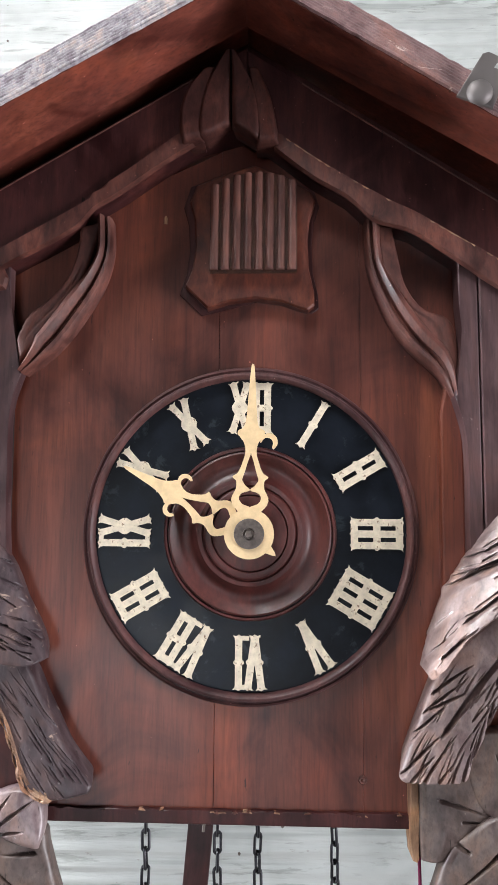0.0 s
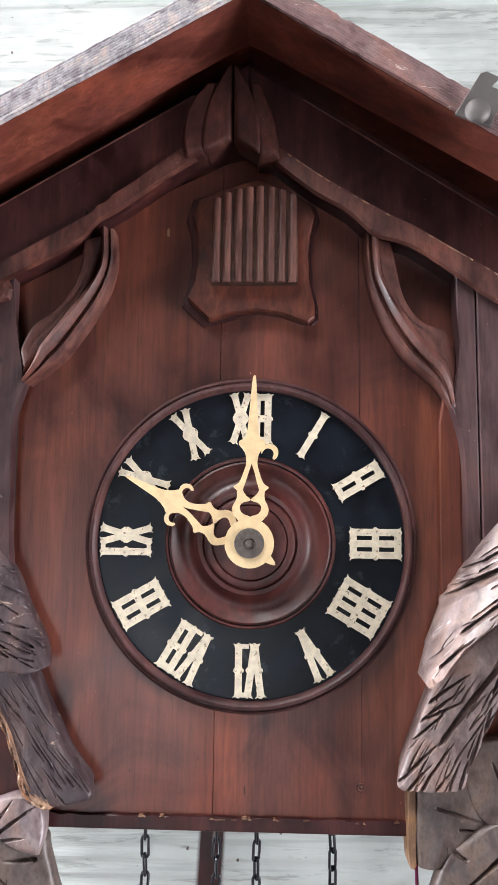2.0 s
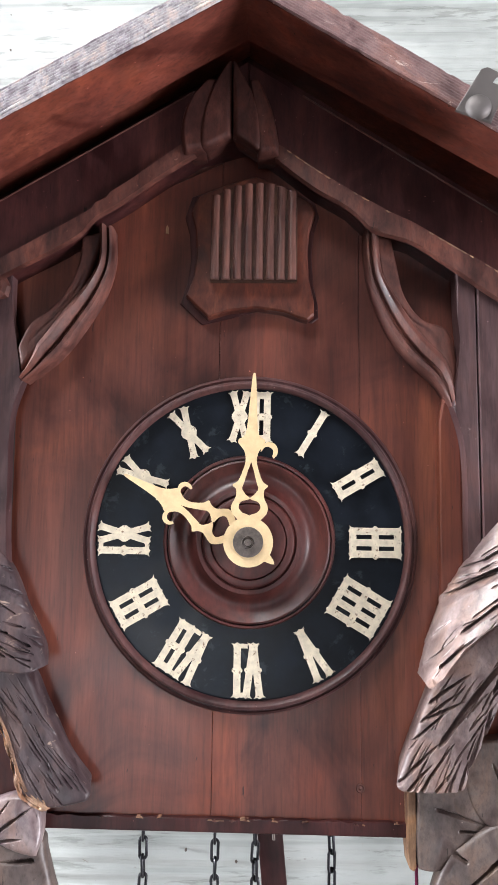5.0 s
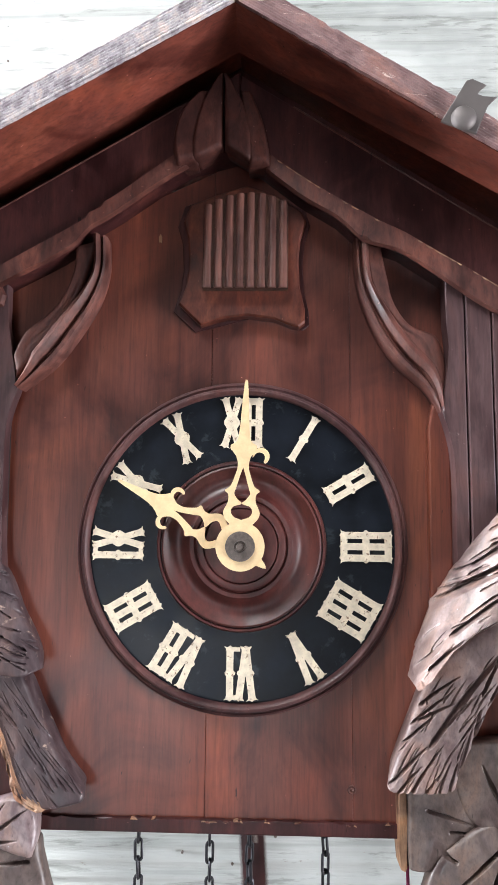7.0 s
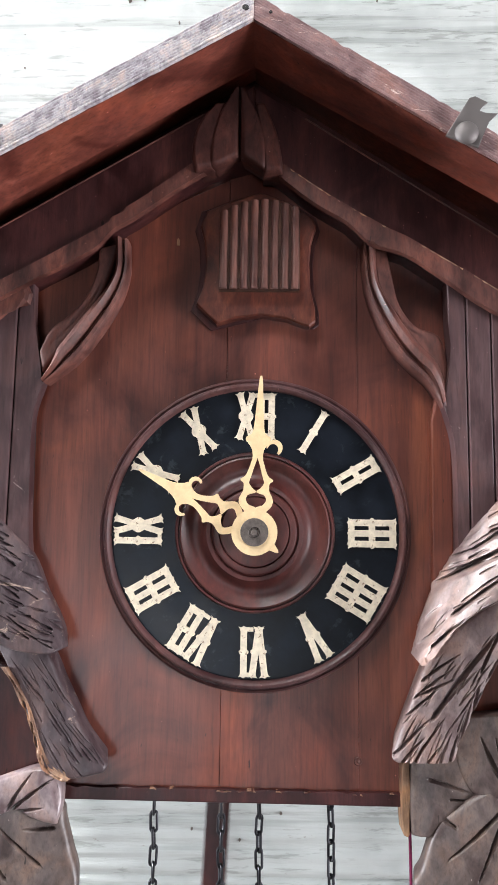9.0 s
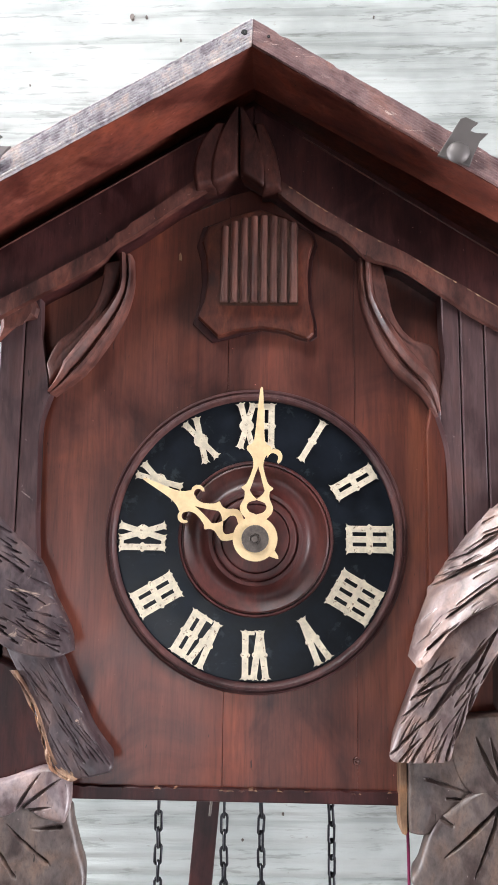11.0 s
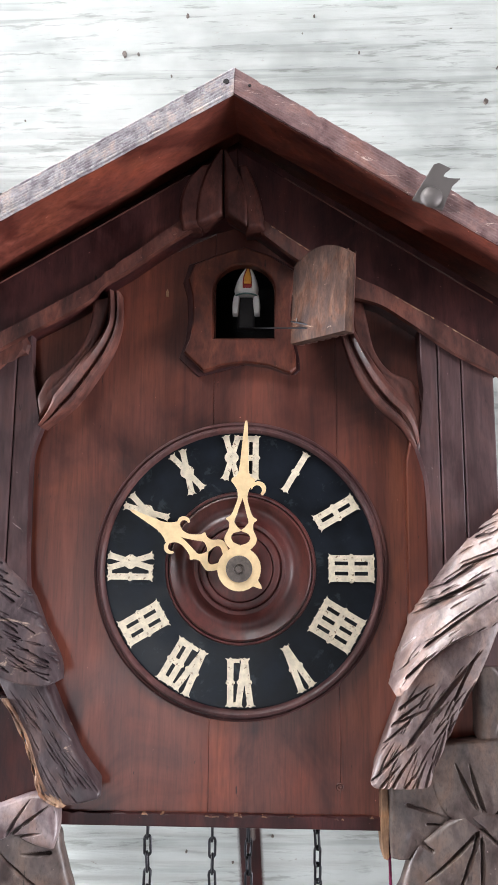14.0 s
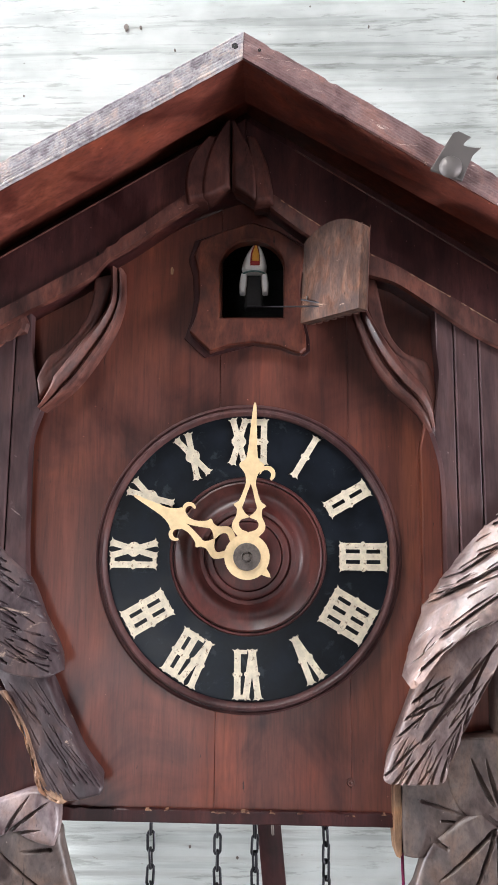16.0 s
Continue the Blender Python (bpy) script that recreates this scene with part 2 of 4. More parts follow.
# ---- mesh tools ----
def mesh_of(name, verts, faces, smooth=38):
    me = bpy.data.meshes.new(name)
    me.from_pydata([tuple(map(float, v)) for v in verts], [], faces)
    me.update()
    bm = bmesh.new()
    bm.from_mesh(me)
    bmesh.ops.recalc_face_normals(bm, faces=bm.faces)
    bm.to_mesh(me)
    bm.free()
    if smooth:
        me.shade_smooth()
        me.set_sharp_from_angle(angle=radians(smooth))
    return me


def part(name, data, mat, parent=None, label=""):
    """Links a mesh or a bmesh as one object under a thing or a part."""
    if isinstance(data, bmesh.types.BMesh):
        me = bpy.data.meshes.new(name)
        bmesh.ops.recalc_face_normals(data, faces=data.faces)
        data.to_mesh(me)
        data.free()
        me.shade_smooth()
        me.set_sharp_from_angle(angle=radians(18))
        data = me
    if not data.materials:
        data.materials.append(mat)
    ob = new(name, data)
    ob.parent = parent
    return tagged(ob, label)


def thing(name, m, label, category, group="", kind=""):
    ob = new(name)
    ob.empty_display_size = 0.02
    ob.matrix_basis = m
    return tagged(ob, label, category, group, kind)


def add_prism(bm, pts, y0, y1, bevel=0.0, rough=0.0):
    """A plate: an outline in x and z, from the front y0 back to y1, its front edge rounded."""
    front = [bm.verts.new((x, y0 + (random.uniform(-rough, rough) if rough else 0), z)) for x, z in pts]
    back = [bm.verts.new((x, y1, z)) for x, z in pts]
    f = bm.faces.new(front)
    bm.faces.new(back[::-1])
    n = len(pts)
    for i in range(n):
        bm.faces.new((front[i], back[i], back[(i + 1) % n], front[(i + 1) % n]))
    if bevel:
        bmesh.ops.bevel(bm, geom=list(f.edges), offset=bevel, segments=2, profile=0.5, affect="EDGES", clamp_overlap=True)


def prism(pts, y0, y1, bevel=0.0, rough=0.0):
    bm = bmesh.new()
    add_prism(bm, pts, y0, y1, bevel, rough)
    return bm


def add_box(bm, x0, x1, y0, y1, z0, z1, bevel=0.0):
    add_prism(bm, [(x0, z0), (x1, z0), (x1, z1), (x0, z1)], y0, y1, bevel)


def lathe(profile, segments=96, wobble=0.0):
    """Turned round the y axis: profile of (radius, y)."""
    verts, faces = [], []
    for k in range(segments):
        a = 2 * math.pi * k / segments
        for r, y in profile:
            w = 1 + wobble * math.sin(3 * a + 1)
            verts.append((r * w * math.cos(a), y, r * w * math.sin(a)))
    n = len(profile)
    for k in range(segments):
        for i in range(n - 1):
            a, b = k * n + i, ((k + 1) % segments) * n + i
            faces.append((a, a + 1, b + 1, b))
    return mesh_of("turned", verts, faces)


def tube(points, radius, sides=8, closed=False):
    pts = [Vector(p) for p in points]
    n = len(pts)
    verts, faces = [], []
    up = Vector((0.13, 0.97, 0.2)).normalized()
    for i, p in enumerate(pts):
        a, b = (pts[i - 1], pts[(i + 1) % n]) if closed else (pts[max(i - 1, 0)], pts[min(i + 1, n - 1)])
        d = (b - a).normalized()
        s = d.cross(up).normalized()
        w = s.cross(d)
        r = radius[i] if isinstance(radius, (list, tuple)) else radius
        for k in range(sides):
            q = 2 * math.pi * k / sides
            verts.append(p + r * (math.cos(q) * s + math.sin(q) * w))
    for i in range(n if closed else n - 1):
        for k in range(sides):
            j = (i + 1) % n
            faces.append((i * sides + k, i * sides + (k + 1) % sides, j * sides + (k + 1) % sides, j * sides + k))
    if not closed:
        faces += [tuple(range(sides))[::-1], tuple((n - 1) * sides + k for k in range(sides))]
    return mesh_of("tube", verts, faces)


def rail(pts, n):
    """n even steps along a smooth line through the points."""
    p = np.array(pts, float)
    q = []
    for i in range(len(p) - 1):
        a, b, c, d = p[max(i - 1, 0)], p[i], p[i + 1], p[min(i + 2, len(p) - 1)]
        for t in np.linspace(0, 1, 16, endpoint=False):
            q.append(0.5 * (2 * b + (c - a) * t + (2 * a - 5 * b + 4 * c - d) * t ** 2 + (3 * b - a - 3 * c + d) * t ** 3))
    q = np.array(q + [p[-1]])
    s = np.r_[0, np.cumsum(np.linalg.norm(np.diff(q, axis=0), axis=1))]
    t = np.linspace(0, s[-1], n)
    return np.stack([np.interp(t, s, q[:, k]) for k in range(q.shape[1])], 1)


def carve(a, b, y_front, bulge, thick, grooves=(), nu=110, nv=70, tilt=0.0, round_end=0.08, seed=0, cuts=()):
    """A carved relief between two edge lines, swelling to the front, cut by V grooves (u0, v0, u1, v1, width, depth) and by knife strokes (x0, z0, x1, z1, width, depth) that deepen towards their end."""
    nu, nv = int(nu * 1.35), int(nv * 1.35)
    A, B = rail(a, nu), rail(b, nu)
    U, V = np.meshgrid(np.linspace(0, 1, nu), np.linspace(0, 1, nv), indexing="ij")
    P = A[:, None, :] * (1 - V[..., None]) + B[:, None, :] * V[..., None]
    length = np.linalg.norm(np.diff((A + B) / 2, axis=0), axis=1).sum()
    width = np.linalg.norm(A - B, axis=1).mean()
    edge = np.clip(np.minimum(V, 1 - V) / (0.07 if cuts else 0.22), 0, 1)
    ends = np.clip(np.minimum(U, 1 - U) / round_end, 0, 1)
    if cuts:
        ends = np.clip(ends * round_end / 0.03, 0, 1)
    dome = 0.45 + 0.55 * (1 - (2 * V - 1) ** 2) if cuts else 1.0
    h = bulge * dome * np.sqrt(1 - (1 - edge) ** 2) * (0.35 + 0.65 * np.sqrt(1 - (1 - ends) ** 2)) + tilt * (V - 0.5)
    for u0, v0, u1, v1, w, d in grooves:
        du, dv = (u1 - u0) * length, (v1 - v0) * width
        x, y = (U - u0) * length, (V - v0) * width
        k = np.clip((x * du + y * dv) / (du * du + dv * dv + 1e-12), 0, 1)
        bend = 0.05 * width * np.sin(math.pi * k)
        dist = np.hypot(x - k * du, y - k * dv - bend)
        h -= d * np.clip(1 - dist / w, 0, 1) ** 0.8 * np.clip(k / 0.3, 0, 1) * (1 if u1 > 0.95 else np.clip((1.05 - k) / 0.25, 0, 1))
    for x0, z0, x1, z1, w, d in cuts:
        du, dv = x1 - x0, z1 - z0
        span = math.hypot(du, dv)
        k = ((P[..., 0] - x0) * du + (P[..., 1] - z0) * dv) / span ** 2
        side = ((P[..., 0] - x0) * dv - (P[..., 1] - z0) * du) / span - 0.018 * span * np.sin(math.pi * np.clip(k, 0, 1))
        full = np.clip(k / 0.55, 0, 1) ** 0.7 * np.clip((1.03 - k) / 0.08, 0, 1)
        wide = w * (0.35 + 0.65 * full) * (1 + 0.10 * np.sin(k * 17 + x0 * 900))
        h -= d * full * np.clip(1.25 * (1 - np.abs(side) / wide), 0, 1)
    verts = []
    for i in range(nu):
        for j in range(nv):
            n = noise.noise(Vector((P[i, j, 0] * 160 + seed, P[i, j, 1] * 160, 3.1)))
            verts.append((P[i, j, 0], y_front - h[i, j] + 0.00025 * n, P[i, j, 1]))
    faces = [(i * nv + j, (i + 1) * nv + j, (i + 1) * nv + j + 1, i * nv + j + 1) for i in range(nu - 1) for j in range(nv - 1)]
    ring = [i * nv for i in range(nu)] + [(nu - 1) * nv + j for j in range(1, nv)] + [i * nv + nv - 1 for i in range(nu - 2, -1, -1)] + [j for j in range(nv - 2, 0, -1)]
    base = len(verts)
    cx, cz = P[..., 0].mean(), P[..., 1].mean()
    for r in ring:
        # the edges are undercut, more so on thick pieces
        k = 1 - min(0.16, 7.0 * thick)
        verts.append((cx + (verts[r][0] - cx) * k, y_front + thick, cz + (verts[r][2] - cz) * k))
    m = len(ring)
    faces += [(ring[k], base + k, base + (k + 1) % m, ring[(k + 1) % m]) for k in range(m)]
    return mesh_of("carving", verts, faces, 36 if cuts else 62)


def strokes(lines, width, depth, seed, pairs=True):
    """Knife strokes along the given lines, each a little wider or deeper than the last."""
    rnd = random.Random(seed)
    out = []
    for x0, z0, x1, z1 in lines:
        out.append((x0, z0, x1, z1, width * rnd.uniform(0.75, 1.3), depth * rnd.uniform(0.8, 1.25)))
        if not pairs:
            continue
        # a finer scratch beside it
        span = math.hypot(x1 - x0, z1 - z0)
        nx, nz, o = (z1 - z0) / span, (x0 - x1) / span, rnd.choice((-1, 1)) * rnd.uniform(1.8, 2.6) * width
        a, b = rnd.uniform(0.0, 0.3), rnd.uniform(0.75, 1.0)
        out.append((x0 + (x1 - x0) * a + nx * o, z0 + (z1 - z0) * a + nz * o, x0 + (x1 - x0) * b + nx * o, z0 + (z1 - z0) * b + nz * o, width * 0.5, depth * 0.45))
    return out


def hatching(area, count, way, length, width, depth, seed):
    """Fine knife strokes strewn over a part of a carving, each along the way of the feathers there."""
    rnd = random.Random(seed)
    out = []
    for _ in range(count):
        x, z = rnd.uniform(area[0], area[1]), rnd.uniform(area[2], area[3])
        dx, dz = way(x, z)
        l, t = length * rnd.uniform(0.5, 1.3), rnd.uniform(-0.12, 0.12)
        out.append((x, z, x + l * (dx - t * dz), z + l * (dz + t * dx), width * rnd.uniform(0.7, 1.4), depth * rnd.uniform(0.5, 1.3)))
    return out


def fan(count, u0, u1, v0, v1, width, depth, spread=1.0, jitter=0.03, seed=1):
    """Feather cuts side by side, running along the piece."""
    rnd = random.Random(seed)
    out = []
    for k in range(count):
        v = v0 + (v1 - v0) * (k + 0.5) / count
        s, e = u0 + rnd.uniform(-0.5, 0.5) * 0.25 * (u1 - u0), u1 + rnd.uniform(-1, 1) * jitter
        out.append((s, 0.5 + (v - 0.5) * spread + rnd.uniform(-jitter, jitter) * 0.4, e, v, width * rnd.uniform(0.7, 1.2), depth * rnd.uniform(0.7, 1.2)))
    return out


def dashes(count, seed, width=0.0012, depth=0.0018, lean=0.16, v0=0.05, v1=0.92):
    """Short slanting knife cuts strewn over a carving."""
    rnd = random.Random(seed)
    out = []
    for k in range(count):
        u, v = rnd.uniform(0.05, 0.85), rnd.uniform(v0, v1)
        out.append((u, v, u + rnd.uniform(0.07, 0.16), v - lean * rnd.uniform(0.4, 1.2), width * rnd.uniform(0.7, 1.3), depth * rnd.uniform(0.6, 1.3)))
    return out


# ---- the room ----
Y_WALL = 0.135


def board_wall():
    nx, nz = 90, 500
    verts, faces = [], []
    for i in range(nx + 1):
        for j in range(nz + 1):
            x, z = -0.32 + 0.64 * i / nx, 1.21 + 0.85 * j / nz
            wave = math.sin(2 * math.pi * (z / 0.0105 + 0.9 * noise.noise(Vector((x * 2.5, 1, z * 9)))))
            d = 0.0010 * wave * (0.35 + 0.65 * abs(noise.noise(Vector((x * 5, 9, z * 25))))) + 0.0020 * noise.noise(Vector((x * 3.0, 0, z * 30))) + 0.0022 * max(0, noise.noise(Vector((x * 9, 4, z * 95))))
            d -= 0.0022 * max(0.0, 1 - abs(z - 1.2615 - 0.0012 * noise.noise(Vector((x * 14, 2, 5)))) / 0.0022)
            verts.append((x, Y_WALL - d * min(1, 8 * min(i, nx - i, j / 3, (nz - j) / 3) / nx), z))
    for i in range(nx):
        for j in range(nz):
            a = i * (nz + 1) + j
            faces.append((a, a + nz + 1, a + nz + 2, a + 1))
    base = len(verts)
    verts += [(-2, Y_WALL, 0), (3, Y_WALL, 0), (3, Y_WALL, 2.6), (-2, Y_WALL, 2.6), (-2, Y_WALL + 0.15, 0), (3, Y_WALL + 0.15, 0), (3, Y_WALL + 0.15, 2.6), (-2, Y_WALL + 0.15, 2.6)]
    c = [0, nx * (nz + 1), nx * (nz + 1) + nz, nz]
    o = [base + k for k in range(4)]
    bottom = [i * (nz + 1) for i in range(nx + 1)]
    top = [i * (nz + 1) + nz for i in range(nx + 1)]
    left = [j for j in range(nz + 1)]
    right = [nx * (nz + 1) + j for j in range(nz + 1)]
    faces += [tuple([o[0], o[1]] + bottom[::-1]), tuple([o[2], o[3]] + top), tuple([o[0]] + left + [o[3]]), tuple([o[1], o[2]] + right[::-1])]
    faces += [(base + 4, base + 5, base + 6, base + 7)] + [(base + k, base + (k + 1) % 4, base + 4 + (k + 1) % 4, base + 4 + k) for k in range(4)]
    return mesh_of("board_wall", verts, faces)


wall = tagged(part("wall_north", board_wall(), WALL), "rough boards under old flaking pale grey paint", "wall", kind="structure")


def slab(name, x0, x1, y0, y1, z0, z1, mat, label, category):
    bm = bmesh.new()
    add_box(bm, x0, x1, y0, y1, z0, z1)
    return tagged(part(name, bm, mat), label, category, kind="structure")


def wall_with_opening(name, m, half, height, opening, label):
    """A wall of its own thickness, built round a window opening (u0, u1, z0, z1), and placed by m."""
    u0, u1, z0, z1 = opening
    bm = bmesh.new()
    for a, b, c, d in ((-half, u0, 0, height), (u1, half, 0, height), (u0, u1, 0, z0), (u0, u1, z1, height)):
        add_box(bm, a, b, 0, 0.15, c, d)
    ob = part(name, bm, PLASTER)
    ob.matrix_basis = m
    return tagged(ob, label, "wall", kind="structure")


slab("floor", -2, 3, -4, Y_WALL, -0.1, 0, BOARDS, "plain brown wooden floor boards", "floor")
bm = bmesh.new()
for x0, x1, y0, y1 in ((-2.15, -0.87, -4.15, 0.285), (-0.21, 3.15, -4.15, 0.285), (-0.87, -0.21, -4.15, -0.94), (-0.87, -0.21, -0.38, 0.285)):
    add_box(bm, x0, x1, y0, y1, 2.6, 2.7)
tagged(part("ceiling", bm, PLASTER), "dark ceiling with a skylight opening", "ceiling", kind="structure")
wall_with_opening("wall_west", pose(-2, -1.93, 0, 0, 0, 90), 2.07, 2.6, (1.76, 2.04, 1.30, 1.82), "plain dark wall with a window opening")
wall_with_opening("wall_south", pose(0.5, -4, 0, 0, 0, 180), 2.65, 2.6, (0.75, 1.65, 0.06, 1.24), "plain dark wall with a low opening")
wall_with_opening("wall_east", pose(3, -1.93, 0, 0, 0, -90), 2.07, 2.6, (-1.38, -0.08, 0.25, 1.45), "plain dark wall with a window opening")

for x, z, r in ((-0.1905, 1.9034, 0.0016), (-0.1893, 1.8725, 0.0009), (-0.1055, 1.9335, 0.0024), (-0.0935, 1.9332, 0.0012), (0.2013, 1.8820, 0.0022), (0.1749, 1.9490, 0.0018), (0.2123, 1.9130, 0.0009), (0.0963, 1.9296, 0.0009), (0.0482, 1.9485, 0.0010), (0.0586, 1.9656, 0.0010),
                (-0.0509, 1.9685, 0.0018), (-0.0644, 1.9117, 0.0010), (0.0182, 1.3048, 0.0012), (-0.0107, 1.2870, 0.0011), (-0.0444, 1.2936, 0.0010)):
    pts = [(r * (0.7 + 0.5 * random.random()) * math.cos(a) * 0.8, r * (0.8 + 0.5 * random.random()) * math.sin(a)) for a in np.linspace(0, 2 * math.pi, 10, endpoint=False)]
    spot = part("nail_head", prism(pts, 0.0, 0.004, 0.0001), WASHER, wall)
    spot.location = (x, Y_WALL - 0.0016, z)

# ---- the clock ----
CLOCK = pose(0.0006, 0, 1.503, 0, 0.5, 0)
clock = thing("cuckoo_clock", CLOCK, "carved dark red-brown wooden cuckoo clock hanging on a painted board wall", "clock")
AX, SLOPE = -0.003, 0.60
EDGE = {-1: 0.578, 1: 0.632}
THICK = 0.0215


# the board front: three upright planks, the middle one with the cuckoo's arched opening
def arch(n=14):
    """The opening's outline, anticlockwise from the lower left."""
    pts = [(-0.0170, 0.1325), (0.0188, 0.1325)]
    for a in np.linspace(0, math.pi, n):
        pts.append((0.0009 + 0.0181 * math.cos(a), 0.1615 + 0.0168 * math.sin(a)))
    return pts


def ring_between(outer, inner, y0, y1, bevel=0.0):
    """A plate with a hole: the outer outline is met along rays from the hole's middle through the hole's corners."""
    c = np.mean(np.array(inner), axis=0)
    o = np.array(outer)
    ins = list(inner)
    dense = []
    for i in range(len(ins)):
        a, b = np.array(ins[i]), np.array(ins[(i + 1) % len(ins)])
        steps = max(1, int(np.linalg.norm(b - a) / 0.003))
        dense += [tuple(a + (b - a) * k / steps) for k in range(steps)]
    angle = lambda p: math.atan2(p[1] - c[1], p[0] - c[0])
    angs = sorted({round(angle(p), 5) for p in dense} | {round(angle(p), 5) for p in outer})

    def meet(poly, ang):
        d = np.array([math.cos(ang), math.sin(ang)])
        best = None
        for i in range(len(poly)):
            p, q = np.array(poly[i]), np.array(poly[(i + 1) % len(poly)])
            e = q - p
            den = d[0] * e[1] - d[1] * e[0]
            if abs(den) < 1e-12:
                continue
            t = ((p - c)[0] * e[1] - (p - c)[1] * e[0]) / den
            s = ((p - c)[0] * d[1] - (p - c)[1] * d[0]) / den
            if t > 0 and -1e-4 <= s <= 1 + 1e-4 and (best is None or t > best):
                best = t
        return tuple(c + d * best)
    out, inn = [meet(outer, a) for a in angs], [meet(dense, a) for a in angs]
    n = len(angs)
    inset = lambda pts, d: [tuple(np.array(p) - d * (np.array(p) - c) / np.linalg.norm(np.array(p) - c)) for p in pts]
    bm = bmesh.new()
    loops = [[bm.verts.new((x, y, z)) for x, z in pts] for pts, y in ((out, y1), (out, y0 + bevel), (inset(out, bevel), y0), (inset(inn, -bevel), y0), (inn, y0 + bevel), (inn, y1))]
    for k in range(6):
        for i in range(n):
            bm.faces.new((loops[k][i], loops[k][(i + 1) % n], loops[(k + 1) % 6][(i + 1) % n], loops[(k + 1) % 6][i]))
    return bm


def ragged(x0, x1, z, amp, n=22, seed=2):
    rnd = random.Random(seed)
    return [(x0 + (x1 - x0) * k / n, z + rnd.uniform(-amp, amp)) for k in range(n + 1)]


BOTTOM = -0.1315
part("front_plank", prism(ragged(-0.143, -0.0166, BOTTOM, 0.0006, 24, 3) + [(-0.0166, 0.20), (-0.143, 0.14)], 0.0, 0.008, 0.00025), PANEL, clock)
part("front_plank", prism(ragged(0.0553, 0.1405, BOTTOM, 0.0008, 20, 4) + [(0.1405, 0.14), (0.0553, 0.19)], -0.0001, 0.008, 0.00015), PANEL, clock)
# the middle plank, pierced by the opening
part("front_plank", ring_between(ragged(-0.0165, 0.0552, BOTTOM - 0.0010, 0.0004, 6, 5) + [(0.0552, 0.2), (-0.0165, 0.225)], [(-0.0175, 0.131), (0.0193, 0.131), (0.0193, 0.1815), (-0.0175, 0.1815)], -0.0002, 0.008, 0.00015), PANEL, clock)

# bottom board with a splintered upper edge
part("bottom_board", prism([(-0.143, BOTTOM - 0.0062), (0.143, BOTTOM - 0.0062)] + ragged(-0.143, 0.143, BOTTOM + 0.0004, 0.00045, 70, 8)[::-1], -0.0025, 0.118, 0.0008), FRAME, clock, "bottom board with a splintered edge")
for k in range(18):
    x = random.uniform(-0.075, 0.075) if k > 7 else random.uniform(-0.018, 0.0)
    w = random.uniform(0.0012, 0.0036)
    z = BOTTOM - 0.0002 + random.uniform(-0.0006, 0.0004)
    part("splinter", prism([(x, z), (x + w, z + random.uniform(-0.0004, 0.0006)), (x + w * 0.7, z + 0.0006 * random.random() + 0.0002), (x + 0.1 * w, z + 0.0004)], -0.0034, 0.0, 0.0001), SPLIT if k % 3 else TRIM, clock)

part("wood_plug", prism([(-0.0464, 0.1606), (-0.0450, 0.1604), (-0.0448, 0.1638), (-0.0456, 0.1652), (-0.0465, 0.1640)], -0.0005, 0.002, 0.0002), RAW, clock, "small pale plug of filler")
part("wood_knot", lathe([(0.0022, 0.0), (0.0018, -0.0006), (0.0010, -0.0004), (0.0001, -0.0009)], 12), TRIM, clock).location = (0.0548, -0.0003, -0.1165)
for s in (-1, 1):
    bm = bmesh.new()
    add_box(bm, *((-0.1445, -0.1382) if s < 0 else (0.1355, 0.1418)), 0.0, 0.118, BOTTOM - 0.006, 0.155)
    part("side_board", bm, FRAME, clock)
bm = bmesh.new()
add_prism(bm, [(-0.1445, BOTTOM - 0.006), (0.1415, BOTTOM - 0.006), (0.1415, 0.155), (AX, 0.24), (-0.1445, 0.155)], 0.1182, 0.125)
part("back_board", bm, FRAME, clock)

# carved frame: posts, curved braces, spandrels and the gable band
def brace_line(s):
    """The inner edge of the frame, from the bottom of the straight post up to the gable."""
    if s < 0:
        return [(-0.1160, -0.03), (-0.1190, 0.0), (-0.1200, 0.03), (-0.1200, 0.06), (-0.1150, 0.0784), (-0.1065, 0.0845), (-0.0962, 0.0938), (-0.0855, 0.1087), (-0.0763, 0.1252), (-0.0718, 0.1421), (-0.0722, 0.1600)]
    return [(0.1045, -0.03), (0.1045, 0.0), (0.1048, 0.03), (0.1035, 0.05), (0.0990, 0.0670), (0.0925, 0.0790), (0.0780, 0.0930), (0.0668, 0.1105), (0.0590, 0.1330), (0.0570, 0.158)]


def post(s):
    """The boards of one post, the inner one shaped, with open joints between them."""
    inner = [tuple(p) for p in rail(brace_line(s)[:5], 24)]
    x, foot = inner[-1][0], (-0.1150 if s < 0 else 0.1045)
    top = [(x + s * 0.003, 0.088), (x + s * 0.0045, 0.100), (x + s * 0.0075, 0.112), (x + s * 0.0080, 0.138)] if s < 0 else [(x + 0.003, 0.088), (x + 0.004, 0.100), (x + 0.0030, 0.112), (x + 0.0025, 0.138)]
    cuts = [-0.1308, -0.1448] if s < 0 else [0.1110, 0.1240, 0.1420]
    boards = [[(cuts[0], -0.05), (foot, -0.05)] + inner + top + [(cuts[0], 0.138)]]
    for a, b in zip(cuts, cuts[1:]):
        boards.append([(a + s * 0.0006, -0.05), (a + s * 0.0004, 0.138), (b, 0.128), (b, -0.05)])
    return [prism(pts, (-0.0110 if s < 0 else -0.0145) - 0.0004 * k, -0.0040, 0.0009) for k, pts in enumerate(boards)]


